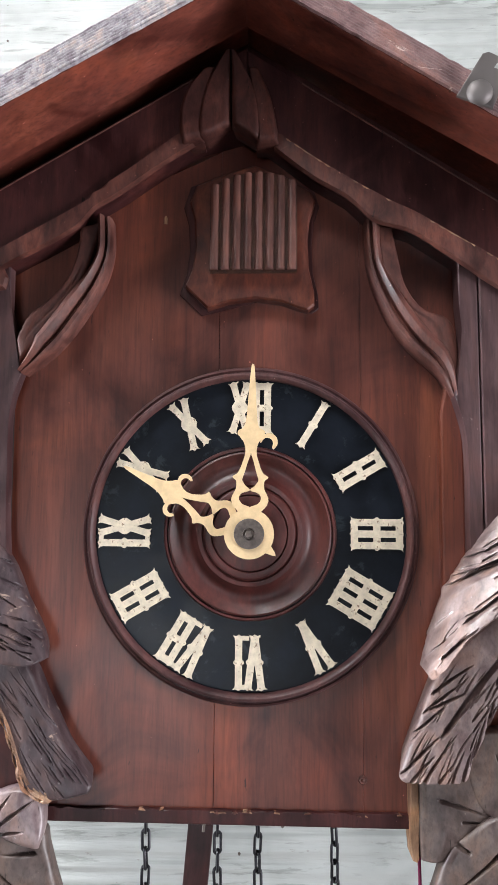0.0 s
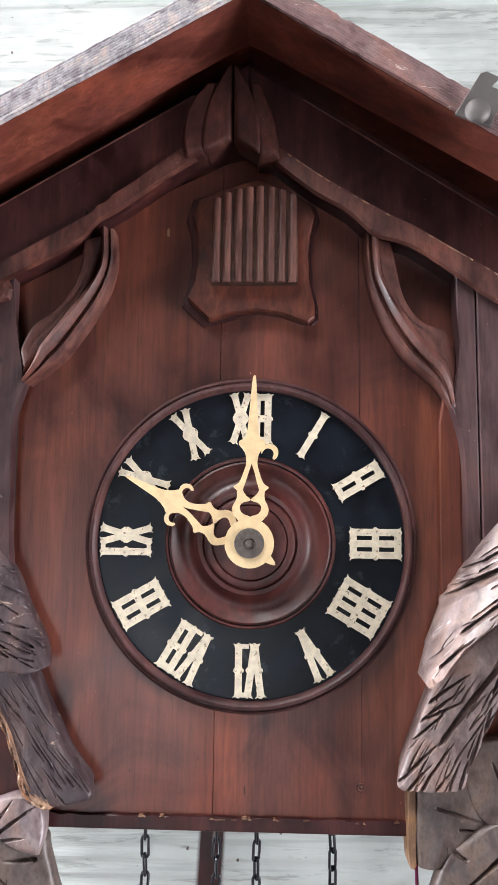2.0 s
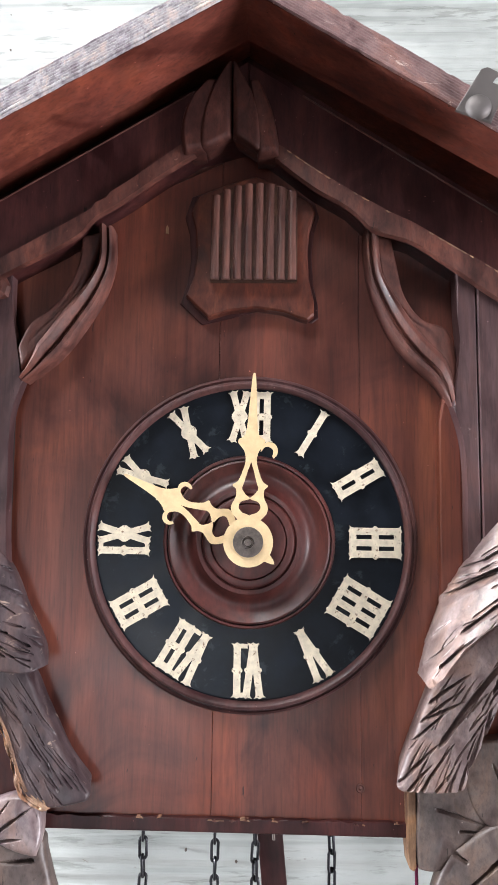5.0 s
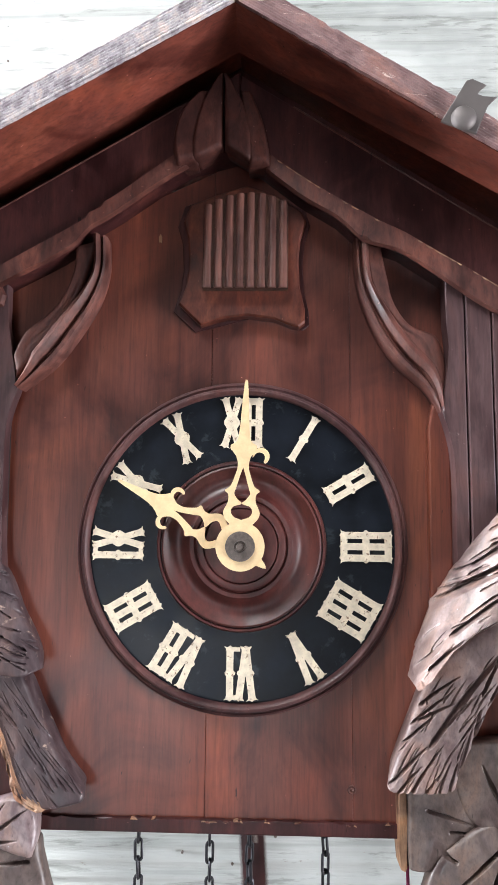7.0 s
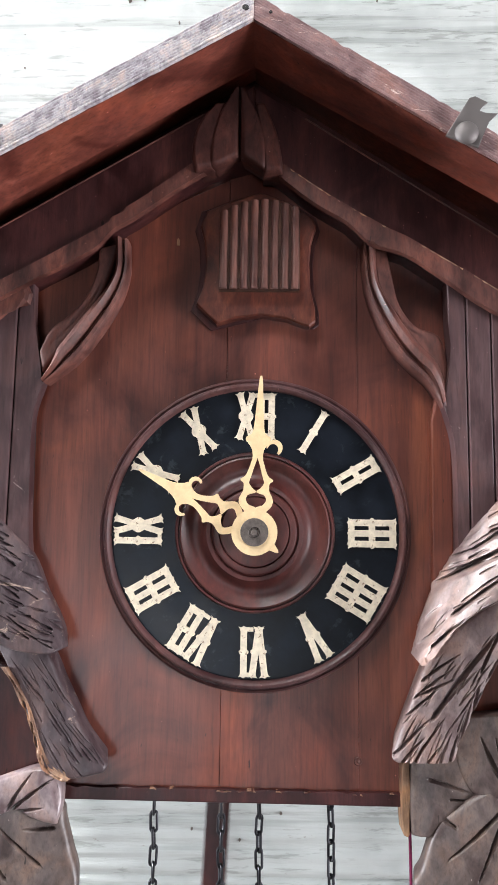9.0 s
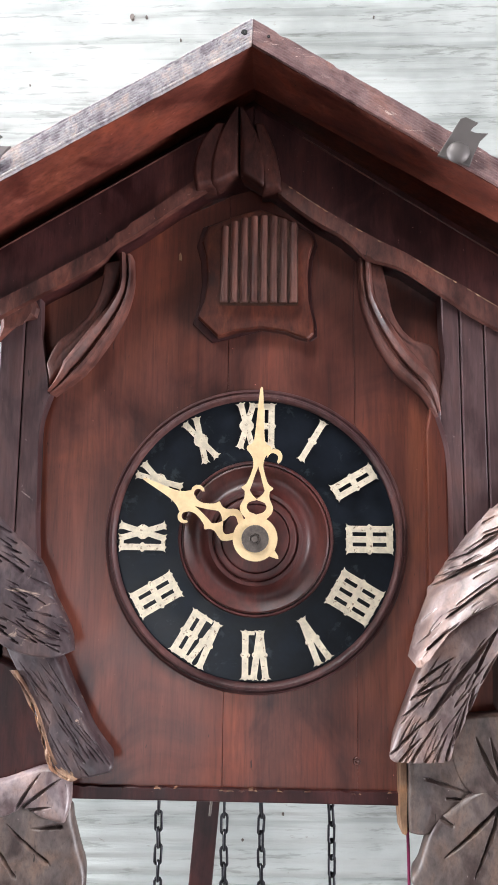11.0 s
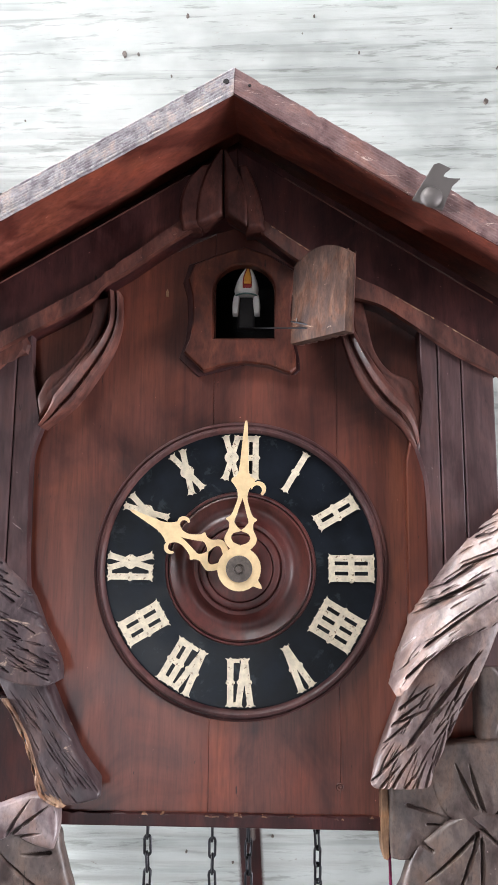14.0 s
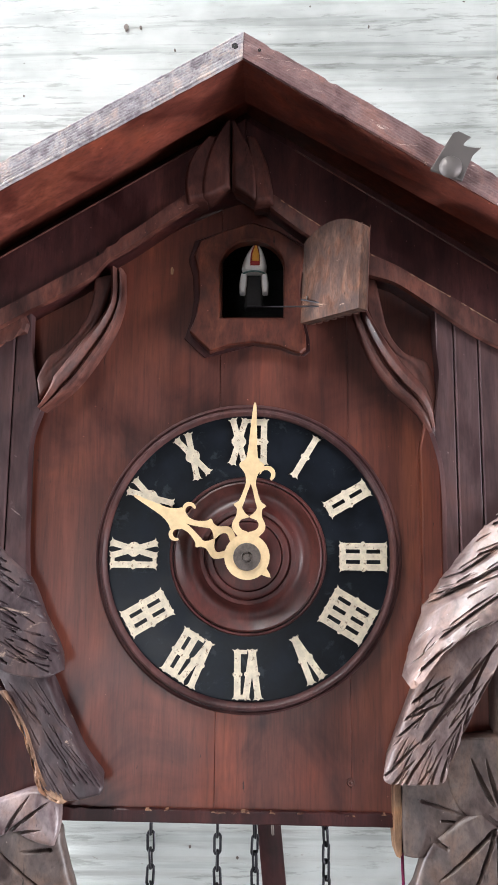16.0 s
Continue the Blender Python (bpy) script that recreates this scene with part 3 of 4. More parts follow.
def strap(s):
    """The curved brace: a ribbon with two rounded mouldings and a groove between them."""
    line = rail(brace_line(s)[4:], 40)
    sec = [(0.0, 0.0), (0.0, 0.009), (0.0012, 0.0112), (0.0030, 0.0118), (0.0042, 0.0095), (0.0052, 0.0092), (0.0064, 0.0132), (0.0085, 0.0148), (0.0105, 0.0140), (0.0125, 0.0110), (0.0130, 0.0)]
    verts, faces = [], []
    for i, p in enumerate(line):
        d = line[min(i + 1, 39)] - line[max(i - 1, 0)]
        nrm = np.array([-d[1], d[0]]) / np.linalg.norm(d)
        if nrm[0] * s < 0:
            nrm = -nrm
        k = (0.55 + 0.45 * math.sin(math.pi * min(1, (i + 4) / 34))) * min(1.0, 0.2 + i / 9)
        for a, h in sec:
            q = p + nrm * a * k
            verts.append((q[0], -h, q[1]))
    n = len(sec)
    for i in range(39):
        for j in range(n - 1):
            faces.append((i * n + j, i * n + j + 1, (i + 1) * n + j + 1, (i + 1) * n + j))
    faces += [tuple(range(n)), tuple(39 * n + j for j in range(n))]
    return mesh_of("strap", verts, faces)


def spandrel(s):
    """The solid leaf between brace and post, below the hollow."""
    if s < 0:
        a = [(-0.1164, 0.0840), (-0.1035, 0.1000), (-0.0916, 0.1160), (-0.0828, 0.1350), (-0.0765, 0.1570)]
        b = [(-0.1185, 0.0960), (-0.1125, 0.1085), (-0.1040, 0.1155), (-0.0950, 0.1255), (-0.0895, 0.1390), (-0.0880, 0.1545)]
    else:
        a = [(0.0985, 0.0680), (0.0920, 0.0840), (0.0800, 0.1000), (0.0700, 0.118), (0.0640, 0.1380), (0.0620, 0.1560)]
        b = [(0.0992, 0.0685), (0.1020, 0.0900), (0.0980, 0.1060), (0.0860, 0.1110), (0.0770, 0.1230), (0.0730, 0.1400), (0.0700, 0.1560)]
    return carve(a, b, -0.0095, 0.0022, 0.0095, [(0.1, 0.5, 0.7, 0.45, 0.0012, 0.0008)], 40, 20)


for s in (-1, 1):
    for board in post(s):
        part("post_board", board, POST, clock)
    part("post_backing", prism([(s * 0.1445, -0.05), (s * 0.1200, -0.05), (s * 0.1215, 0.0600), (s * 0.1290, 0.1000), (s * 0.1290, 0.135), (s * 0.1445, 0.127)] if s < 0 else [(0.1415, -0.05), (0.1060, -0.05), (0.1060, 0.0600), (0.1060, 0.135), (0.1415, 0.127)], -0.0042, 0.0), DARK, clock)
    part("curved_brace", strap(s), TRIM, clock, "curved brace with a double moulding")
    part("spandrel", spandrel(s), TRIM, clock)
part("post_lip", prism([(0.0932, -0.05), (0.1050, -0.05), (0.1050, 0.0600), (0.1005, 0.0680), (0.0965, 0.0730), (0.0938, 0.0600)], -0.0055, 0.0, 0.0012), PANEL, clock, "brown inner lip of the post")
part("post_capital", prism([(-0.1448, 0.1080), (-0.1380, 0.1150), (-0.1330, 0.1195), (-0.1245, 0.1215), (-0.1232, 0.1270), (-0.1260, 0.1325), (-0.1448, 0.1240)], -0.0150, -0.0090, 0.0030), TRIM, clock, "rounded worn capital of the post")


# each half of the gable's lower edge is a leaf-cut moulding of two long leaves, end to end
LEAF_TOP = {-1: [(-0.0300, 0.2030), (-0.0373, 0.1990), (-0.0612, 0.1812), (-0.0745, 0.1722), (-0.0785, 0.1672), (-0.0920, 0.1588), (-0.1069, 0.1503), (-0.1228, 0.1411), (-0.1448, 0.1292)],
            1: [(0.0120, 0.2000), (0.0147, 0.1981), (0.0398, 0.1806), (0.0680, 0.1638), (0.0800, 0.1579), (0.0981, 0.1469), (0.1162, 0.1360), (0.1448, 0.1178)]}
LEAF_LOW = {-1: [(-0.0280, 0.1952), (-0.0452, 0.1842), (-0.0671, 0.1686), (-0.0770, 0.1626), (-0.0815, 0.1585), (-0.0870, 0.1520), (-0.0960, 0.1462), (-0.1038, 0.1418), (-0.1188, 0.1338), (-0.1448, 0.1190)],
            1: [(0.0110, 0.1920), (0.0300, 0.1770), (0.0480, 0.1660), (0.0600, 0.1545), (0.0671, 0.1520), (0.0801, 0.1477), (0.0972, 0.1362), (0.1200, 0.1200), (0.1448, 0.1065)]}
GABLE_TOP = {-1: (0.2472, 0.603), 1: (0.2460, 0.655)}


def gable(s):
    """Half of the gable band; its upper edge stays clear of the roof, over a dark rabbet."""
    top, k = GABLE_TOP[s]
    x1 = s * 0.1495
    lower = [(AX, 0.2040)] + [(x, z + 0.002) for x, z in LEAF_LOW[s]]
    return prism(lower + [(x1, top - k * abs(x1 - AX)), (AX, top)], -0.0165, 0.0, 0.0008)


def trim_bead(s):
    low, high = rail(LEAF_LOW[s], 44), rail(LEAF_TOP[s], 44)
    return prism([tuple(p) for p in low] + [tuple(p) for p in high[::-1]], -0.0196, -0.0150, 0.0016)


for s in (-1, 1):
    part("gable_band", gable(s), FRAME, clock)
    part("leaf_moulding", trim_bead(s), TRIM, clock, "carved leaf moulding with worn edges")
    top, k = GABLE_TOP[s]
    # thin paler rod stands for the light caught by the band's upper edge
    part("worn_arris", tube([(AX + s * w, -0.0163, top - 0.0004 - k * w) for w in np.linspace(0.028, 0.146, 24)], 0.0006, 6), TRIM, clock, "pale line for the light on the gable band's upper edge")
    if s > 0:
        line = rail(LEAF_TOP[s], 60)
        for a, b in ((2, 14), (17, 22), (24, 27), (33, 44), (45, 57)):
            part("worn_arris", tube([(x, -0.0192, z - 0.0006) for x, z in line[a:b]], [0.00025 + 0.0004 * abs(math.sin(1.7 * q)) for q in range(b - a)], 6), SPLIT, clock, "pale chipped edge of the moulding")
    part("gable_backing", prism([(AX, top - 0.02), (AX + s * 0.1560, top - 0.02 - k * 0.1560), (AX + s * 0.1560, top + 0.0125 - k * 0.1560), (AX, top + 0.0125)], -0.0030, 0.0040), FRAME, clock)

# leaf finial under the ridge
for name, a, b, yf, bul in (
        ("finial_leaf", [(-0.0230, 0.2330), (-0.0340, 0.2200), (-0.0372, 0.2050), (-0.0352, 0.1930)], [(-0.0185, 0.2330), (-0.0215, 0.2180), (-0.0240, 0.2060), (-0.0240, 0.1950)], -0.0175, 0.0068),
        ("finial_leaf", [(-0.0120, 0.2420), (-0.0215, 0.2270), (-0.0265, 0.2120), (-0.0277, 0.1970), (-0.0230, 0.1952)], [(-0.0110, 0.2420), (-0.0110, 0.2300), (-0.0110, 0.2180), (-0.0108, 0.2080), (-0.0105, 0.2020)], -0.0200, 0.0052),
        ("finial_leaf", [(-0.0110, 0.2420), (-0.0108, 0.2300), (-0.0106, 0.2180), (-0.0104, 0.2080), (-0.0103, 0.2020)], [(-0.0100, 0.2420), (-0.0010, 0.2260), (0.0036, 0.2100), (0.0042, 0.1950), (0.0010, 0.1945)], -0.0200, 0.0052),
        ("finial_leaf", [(-0.0030, 0.2330), (-0.0010, 0.2180), (0.0010, 0.2040), (0.0020, 0.1920)], [(0.0025, 0.2330), (0.0090, 0.2180), (0.0122, 0.2040), (0.0135, 0.1925)], -0.0175, 0.0068)):
    part(name, carve(a, b, yf, bul, 0.012, (), 40, 24), FINIAL, clock)

# roof: two boards with sawn, chamfered front edges
def roof_board(s):
    """One slope of the roof; its front edge has sagged a little out of line with its back."""
    bm = bmesh.new()
    w1 = 0.185
    sec = [(-0.0640, 0.0, 0.2468, EDGE[s]), (-0.0560, 0.94, 0.2468, EDGE[s]), (0.122, 1.0, 0.2478, SLOPE), (0.122, 0.55, 0.2478, SLOPE), (-0.0295, 0.55, 0.2478, SLOPE), (-0.0295, 0.02, 0.2480, SLOPE)]
    ends = []
    for w in (0.0, w1):
        ends.append([bm.verts.new((AX + s * w, y, top - k * w + v * THICK)) for y, v, top, k in sec])
    for k in range(6):
        bm.faces.new((ends[0][k], ends[0][(k + 1) % 6], ends[1][(k + 1) % 6], ends[1][k]))
    bm.faces.new(ends[0])
    bm.faces.new(ends[1][::-1])
    return bm


def edge_strip(s):
    """The sawn front face of a roof board: long ridges that rise and fall, nicked along both edges."""
    nw, nv = 190, 54
    verts, faces = [], []
    for i in range(nw + 1):
        w = 0.0001 + 0.1840 * i / nw
        for j in range(nv + 1):
            v = j / nv
            x = AX + s * w
            y = -0.0655 + 0.0095 * v - 0.0008
            near = max(0.0, 1 - min(v, 1 - v) / 0.07)
            nick = max(0, noise.noise(Vector((w * 170, 7 * s, 9 * round(v)))) - 0.1) * 0.0012 * near
            rows = (0.0011 if s < 0 else 0.00010) * math.sin(2 * math.pi * (v * 9 + 0.15 * noise.noise(Vector((w * 9, s, 0)))))
            y += rows * (0.8 + 0.2 * noise.noise(Vector((w * 50, v * 3, s)))) + 0.00035 * noise.noise(Vector((w * 120, v * 6, 2 + s))) + nick
            verts.append((x, y, 0.2468 - EDGE[s] * w + THICK * v + (nick if v < 0.5 else -nick)))
    for i in range(nw):
        for j in range(nv):
            a = i * (nv + 1) + j
            faces.append((a, a + nv + 1, a + nv + 2, a + 1))
    ring = [i * (nv + 1) for i in range(nw + 1)] + [nw * (nv + 1) + j for j in range(1, nv + 1)] + [i * (nv + 1) + nv for i in range(nw - 1, -1, -1)] + list(range(nv - 1, 0, -1))
    base = len(verts)
    for r in ring:
        verts.append((verts[r][0], verts[r][1] + 0.0022, verts[r][2] + 0.0002))
    m = len(ring)
    faces += [(ring[k], base + k, base + (k + 1) % m, ring[(k + 1) % m]) for k in range(m)]
    return mesh_of("edge_strip", verts, faces)


for s in (-1, 1):
    board = part("roof_board", roof_board(s), SOFFIT, clock, "red-brown overhanging roof board")
    part("sawn_edge", edge_strip(s), SAWN_LIT if s < 0 else ROOF, board, "rough sawn edge, paled for the light on it" if s < 0 else "worn brown edge")
hole = part("nail_hole", lathe([(0.0001, -0.0004), (0.0014, -0.0004), (0.0017, 0.0)], 12), BLACK, clock)
hole.location = (-0.0072, -0.0618, 0.2565)
hole = part("nail_hole", lathe([(0.0001, -0.0004), (0.0007, -0.0004), (0.0009, 0.0)], 12), BLACK, clock)
hole.location = (0.0052, -0.0618, 0.2540)


def bracket(x, z):
    """A small notched steel plate with a domed bolt, screwed on the roof's edge."""
    pts = [(-0.0111, -0.0049), (0.0040, -0.0108), (0.0090, 0.0020), (0.0134, 0.0062), (0.0075, 0.0060), (0.0045, 0.0072), (0.0060, 0.0095), (0.0088, 0.0117), (0.0030, 0.0147), (0.0004, 0.0139)]
    ob = part("roof_bracket", prism(pts, -0.0012, 0.0002, 0.0003), STEEL, clock, "notched dull steel bracket")
    ob.location = (x, -0.0672, z)
    b = part("bolt", lathe([(0.0055, 0.0), (0.0054, -0.0010), (0.0042, -0.0024), (0.0020, -0.0030), (0.0001, -0.0033)], 24), STEEL, ob)
    b.location = (-0.0015, -0.0012, -0.0040)
    return ob


bracket(0.0985, 0.1905)
bracket(-0.1350, 0.1850)

# cuckoo's porch
outer = [(-0.0225, 0.1128), (-0.0120, 0.1163), (0.0020, 0.1180), (0.0160, 0.1160), (0.0250, 0.1125), (0.0285, 0.1118), (0.0318, 0.1145), (0.0316, 0.1215), (0.0290, 0.1330), (0.0283, 0.1480), (0.0295, 0.1600), (0.0322, 0.1690), (0.0300, 0.1745), (0.0160, 0.1835), (0.0009, 0.1890), (-0.0150, 0.1840), (-0.0290, 0.1780), (-0.0325, 0.1690), (-0.0298, 0.1590), (-0.0290, 0.1450), (-0.0305, 0.1330), (-0.0340, 0.1240)]
part("porch", ring_between(outer, arch(), -0.0075, 0.0, 0.0010), PORCH, clock, "shaped reddish wooden surround of the bird's arched opening")
# enlarged porch outline: a thin sheet added to draw the dark margin beside it
grown = [(x * 1.02 + (-0.0030 if x < -0.02 else 0.0008 if x < 0.02 else 0.0018), z + (-0.0022 if z < 0.13 and x < 0 else 0.0026 if z > 0.17 else 0.0)) for x, z in outer]
part("porch_backing", ring_between(grown, [(-0.0175, 0.131), (0.0193, 0.131), (0.0193, 0.1815), (-0.0175, 0.1815)], -0.0011, -0.0003, 0.0004), FRAME, clock, "thin dark sheet added for the dark margin round the porch")
bm = bmesh.new()
add_box(bm, -0.030, -0.0275, 0.0085, 0.075, 0.122, 0.196)
add_box(bm, 0.029, 0.0315, 0.0085, 0.075, 0.122, 0.196)
add_box(bm, -0.0275, 0.029, 0.0085, 0.075, 0.122, 0.1245)
add_box(bm, -0.0275, 0.029, 0.0085, 0.075, 0.1935, 0.196)
add_box(bm, -0.030, 0.0315, 0.0752, 0.078, 0.122, 0.196)
part("bird_box", bm, BLACK, clock, "dark inside of the bird's box")

# the bird's door, hinged at its edge; it reaches to -x when shut
HINGE = (0.0262, -0.0105, 0.1530)


def door_outline():
    w, z0, z1 = 0.0475, -0.0222, 0.0205
    pts = [(-0.0035, z0), (-0.0035, z1)]
    for k in range(1, 12):
        a = k / 12
        pts.append((-w * a, z1 + 0.0085 * math.sin(math.pi * a) ** 0.8))
    return pts + [(-w, z1), (-w, z0)]


door = part("cuckoo_door", prism(door_outline(), -0.0022, 0.0040, 0.0006), DOOR, clock, "small arched wooden door with upright ridges")
door.location = HINGE
for k in range(8):
    x = -0.0062 - 0.00555 * k
    top = 0.0203 + 0.0083 * max(0.0, math.sin(math.pi * min(1, max(0, -x / 0.0475)))) ** 0.8
    verts, faces = [], []
    for j in range(25):
        z = -0.0222 + (top + 0.0222) * j / 24
        for q in range(7):
            a = math.pi * q / 6
            r = 0.0021 + 0.00025 * noise.noise(Vector((k * 3.3, z * 160, q)))
            verts.append((x + r * math.cos(a), -0.0021 - 0.85 * r * math.sin(a), z))
    for j in range(24):
        for q in range(6):
            faces.append((j * 7 + q, j * 7 + q + 1, (j + 1) * 7 + q + 1, (j + 1) * 7 + q))
    faces += [tuple(range(7)), tuple(24 * 7 + q for q in range(7))]
    part("ridge", mesh_of("ridge", verts, faces), RIDGE, door)
part("latch_staple", tube([(-0.0085, 0.0022, -0.0105), (-0.0085, 0.0045, -0.0105), (-0.0085, 0.0045, -0.0085), (-0.0085, 0.0022, -0.0085)], 0.0004, 6), STEEL, door)

# the bird
bird = part("cuckoo", carve([(0.0006, 0.0182), (-0.0032, 0.0145), (-0.0064, 0.0085), (-0.0078, 0.0030), (-0.0060, 0.0)], [(0.0022, 0.0182), (0.0052, 0.0145), (0.0074, 0.0085), (0.0080, 0.0030), (0.0060, 0.0)], 0.0, 0.0055, 0.007, (), 40, 24), WHITE, clock, "small white painted wooden cuckoo with an open orange bill")
part("bill", carve([(0.0010, 0.0160), (-0.0003, 0.0130), (-0.0012, 0.0095), (-0.0013, 0.0058)], [(0.0016, 0.0160), (0.0026, 0.0130), (0.0034, 0.0095), (0.0035, 0.0058)], -0.0066, 0.0012, 0.004, (), 24, 12), ORANGE, bird, "orange bill")
part("mouth", carve([(0.0008, 0.0178), (-0.0014, 0.0125), (-0.0022, 0.008), (-0.0022, 0.0034)], [(0.0020, 0.0178), (0.0032, 0.0125), (0.0038, 0.008), (0.0036, 0.0034)], -0.0058, 0.0008, 0.004, (), 24, 12), RED, bird, "dark red open mouth")
part("collar", tube([(-0.0072 + 0.0144 * k / 12, -0.0052 * math.sin(math.pi * k / 12) ** 0.6, -0.0002) for k in range(13)], 0.00055, 6), TEAL, bird)
for s in (-1, 1):
    part("wing", carve([(s * 0.0082, 0.0005), (s * 0.0092, -0.006), (s * 0.0090, -0.0125)], [(s * 0.0043, -0.0005), (s * 0.0046, -0.006), (s * 0.0054, -0.0130)], 0.001, 0.0025, 0.004, (), 24, 12), WHITE, bird, "white wing")
part("breast", carve([(-0.0050, 0.0), (-0.0058, -0.010), (-0.0060, -0.022)], [(0.0050, 0.0), (0.0058, -0.010), (0.0060, -0.022)], 0.004, 0.003, 0.006, (), 20, 12), BLACK, bird)
for piece in [bird, *bird.children]:
    piece.data.transform(Matrix.Scale(0.93, 4))
BIRD_Y = 0.006
wire = part("door_wire", tube([(-0.0465, 0.0, 0.0080), (-0.030, 0.0, 0.0050), (0.0, 0.0, 0.0), (0.0010, 0.0, 0.0012), (-0.0005, 0.0, 0.0020), (-0.0125, 0.0006, 0.0062)], 0.00045, 6), IRON, clock, "thin bent iron wire")

# dial
dial = part("dial", lathe([(0.0405, -0.0010), (0.0410, -0.0022), (0.0772, -0.0022), (0.0774, 0.0)], 128), INK, clock, "blue-black lacquered dial ring")
part("rim", lathe([(0.0768, 0.0), (0.0769, -0.0050), (0.0775, -0.0068), (0.0784, -0.0074), (0.0794, -0.0072), (0.0801, -0.0060), (0.0804, -0.0046), (0.0809, -0.0046), (0.0815, -0.0052), (0.0825, -0.0044), (0.0833, -0.0024), (0.0836, 0.0)], 128), RIM, dial, "turned dark wooden rim")
part("centre_disc", lathe([(0.0001, -0.0095), (0.0165, -0.0100), (0.0180, -0.0096), (0.0184, -0.0084), (0.0188, -0.0098), (0.0205, -0.0100), (0.0220, -0.0094), (0.0226, -0.0074), (0.0230, -0.0072), (0.0235, -0.0082), (0.0255, -0.0084), (0.0268, -0.0070), (0.0285, -0.0044), (0.0315, -0.0032), (0.0350, -0.0040), (0.0376, -0.0064), (0.0390, -0.0072), (0.0398, -0.0066), (0.0401, -0.0044), (0.0404, -0.0044), (0.0407, -0.0062), (0.0416, -0.0064), (0.0424, -0.0052), (0.0428, -0.0020)], 128), DISC, dial, "turned dark red wooden disc with stepped rings")


def bar(bm, x0, z0, x1, z1, half, y, nub=True):
    """One stroke with forked serifs at both ends and a nub in the middle."""
    L = math.hypot(x1 - x0, z1 - z0)
    ux, uz = (x1 - x0) / L, (z1 - z0) / L
    prof = [(0, -1.42), (0.035, -0.95), (0.09, -0.85), (0.45, -0.8), (0.485, -1.25 if nub else -0.8), (0.515, -1.25 if nub else -0.8), (0.55, -0.8), (0.91, -0.85), (0.965, -0.95), (1.0, -1.42), (0.985, -0.6), (1.02, 0.0), (0.985, 0.6),
            (1.0, 1.42), (0.965, 0.95), (0.91, 0.85), (0.55, 0.8), (0.515, 1.25 if nub else 0.8), (0.485, 1.25 if nub else 0.8), (0.45, 0.8), (0.09, 0.85), (0.035, 0.95), (0, 1.42), (0.015, 0.6), (-0.02, 0.0), (0.015, -0.6)]
    add_prism(bm, [(x0 + ux * s * L - uz * w * half, z0 + uz * s * L + ux * w * half) for s, w in prof], y, 0.0, 0.0001)


def numeral(text):
    bm = bmesh.new()
    H, half = 0.0128, 0.00205
    widths = {"I": 0.0056, "V": 0.0100, "X": 0.0110}
    total = sum(widths[c] for c in text)
    x, y = -total / 2, -0.0011
    for i, c in enumerate(text):
        w = widths[c]
        m = x + w / 2
        if c == "I":
            bar(bm, m, -H, m, H, half, y)
            if i + 1 < len(text) and text[i + 1] == "I":
                for z in (-H * 0.86, 0.0, H * 0.86):
                    add_box(bm, m + 0.0010, m + w - 0.0010, y + 0.00006, 0.0, z - 0.0017, z + 0.0017)
        elif c == "V":
            bar(bm, m, -H, x + 0.0016, H, half * 1.0, y)
            bar(bm, m, -H, x + w - 0.0016, H, half * 1.0, y - 0.00005)
        else:
            bar(bm, x + 0.0018, -H, x + w - 0.0018, H, half * 0.95, y, False)
            bar(bm, x + w - 0.0018, -H, x + 0.0018, H, half * 0.95, y - 0.00005, False)
            add_prism(bm, [(m - 0.0040, -0.0008), (m - 0.0016, -0.0046), (m + 0.0016, -0.0046), (m + 0.0040, -0.0008), (m + 0.0040, 0.0008), (m + 0.0016, 0.0046), (m - 0.0016, 0.0046), (m - 0.0040, 0.0008)], y + 0.00006, 0.0)
        if i + 1 < len(text) and not (c == "I" and text[i + 1] == "I"):
            for z in (-H * 0.9, H * 0.9):
                add_box(bm, x + w - 0.0022, x + w + 0.0022, y + 0.00008, 0.0, z - 0.0010, z + 0.0010)
        x += w
    return bm


for k, text in enumerate(("I", "II", "III", "IIII", "V", "VI", "VII", "III", "IX", "X", "X", "XII")):
    a = radians(30 * (k + 1))
    ob = part("numeral", numeral(text), BONE, dial)
    r = 0.0624
    ob.matrix_basis = pose(r * math.sin(a), -0.0023, r * math.cos(a), 0, 30 * (k + 1) + random.uniform(-1.2, 1.2), 0)
for a, r in ((268, 0.0785), (90.5, 0.0785), (32, 0.0785), (207, 0.0785), (118, 0.0785)):
    pin = part("pin", lathe([(0.0011, 0.0), (0.0010, -0.0008), (0.0001, -0.0013)], 12), IRON, dial)
    pin.location = (r * 0.985 * math.sin(radians(a)), -0.0022, r * 0.985 * math.cos(radians(a)))


def hand(rows, y, thick, barbs=()):
    """A pierced hand along +z: rows of (length, half-width, half-width of the piercing)."""
    bm = bmesh.new()
    pts = rail(rows, 120)
    for s in (-1, 1):
        loops = []
        for l, w, h in pts:
            w, h = max(w, 0.00025), max(min(h, w - 0.0006), 0.0)
            loops.append([bm.verts.new((s * q, yy, l)) for q, yy in ((h, y), (w, y), (w, y + thick), (h, y + thick))])
        for a, b in zip(loops, loops[1:]):
            for k in range(4):
                bm.faces.new((a[k], a[(k + 1) % 4], b[(k + 1) % 4], b[k]))
    for poly in barbs:
        add_prism(bm, poly, y + 0.00008, y + thick, 0.00008)
    return bm


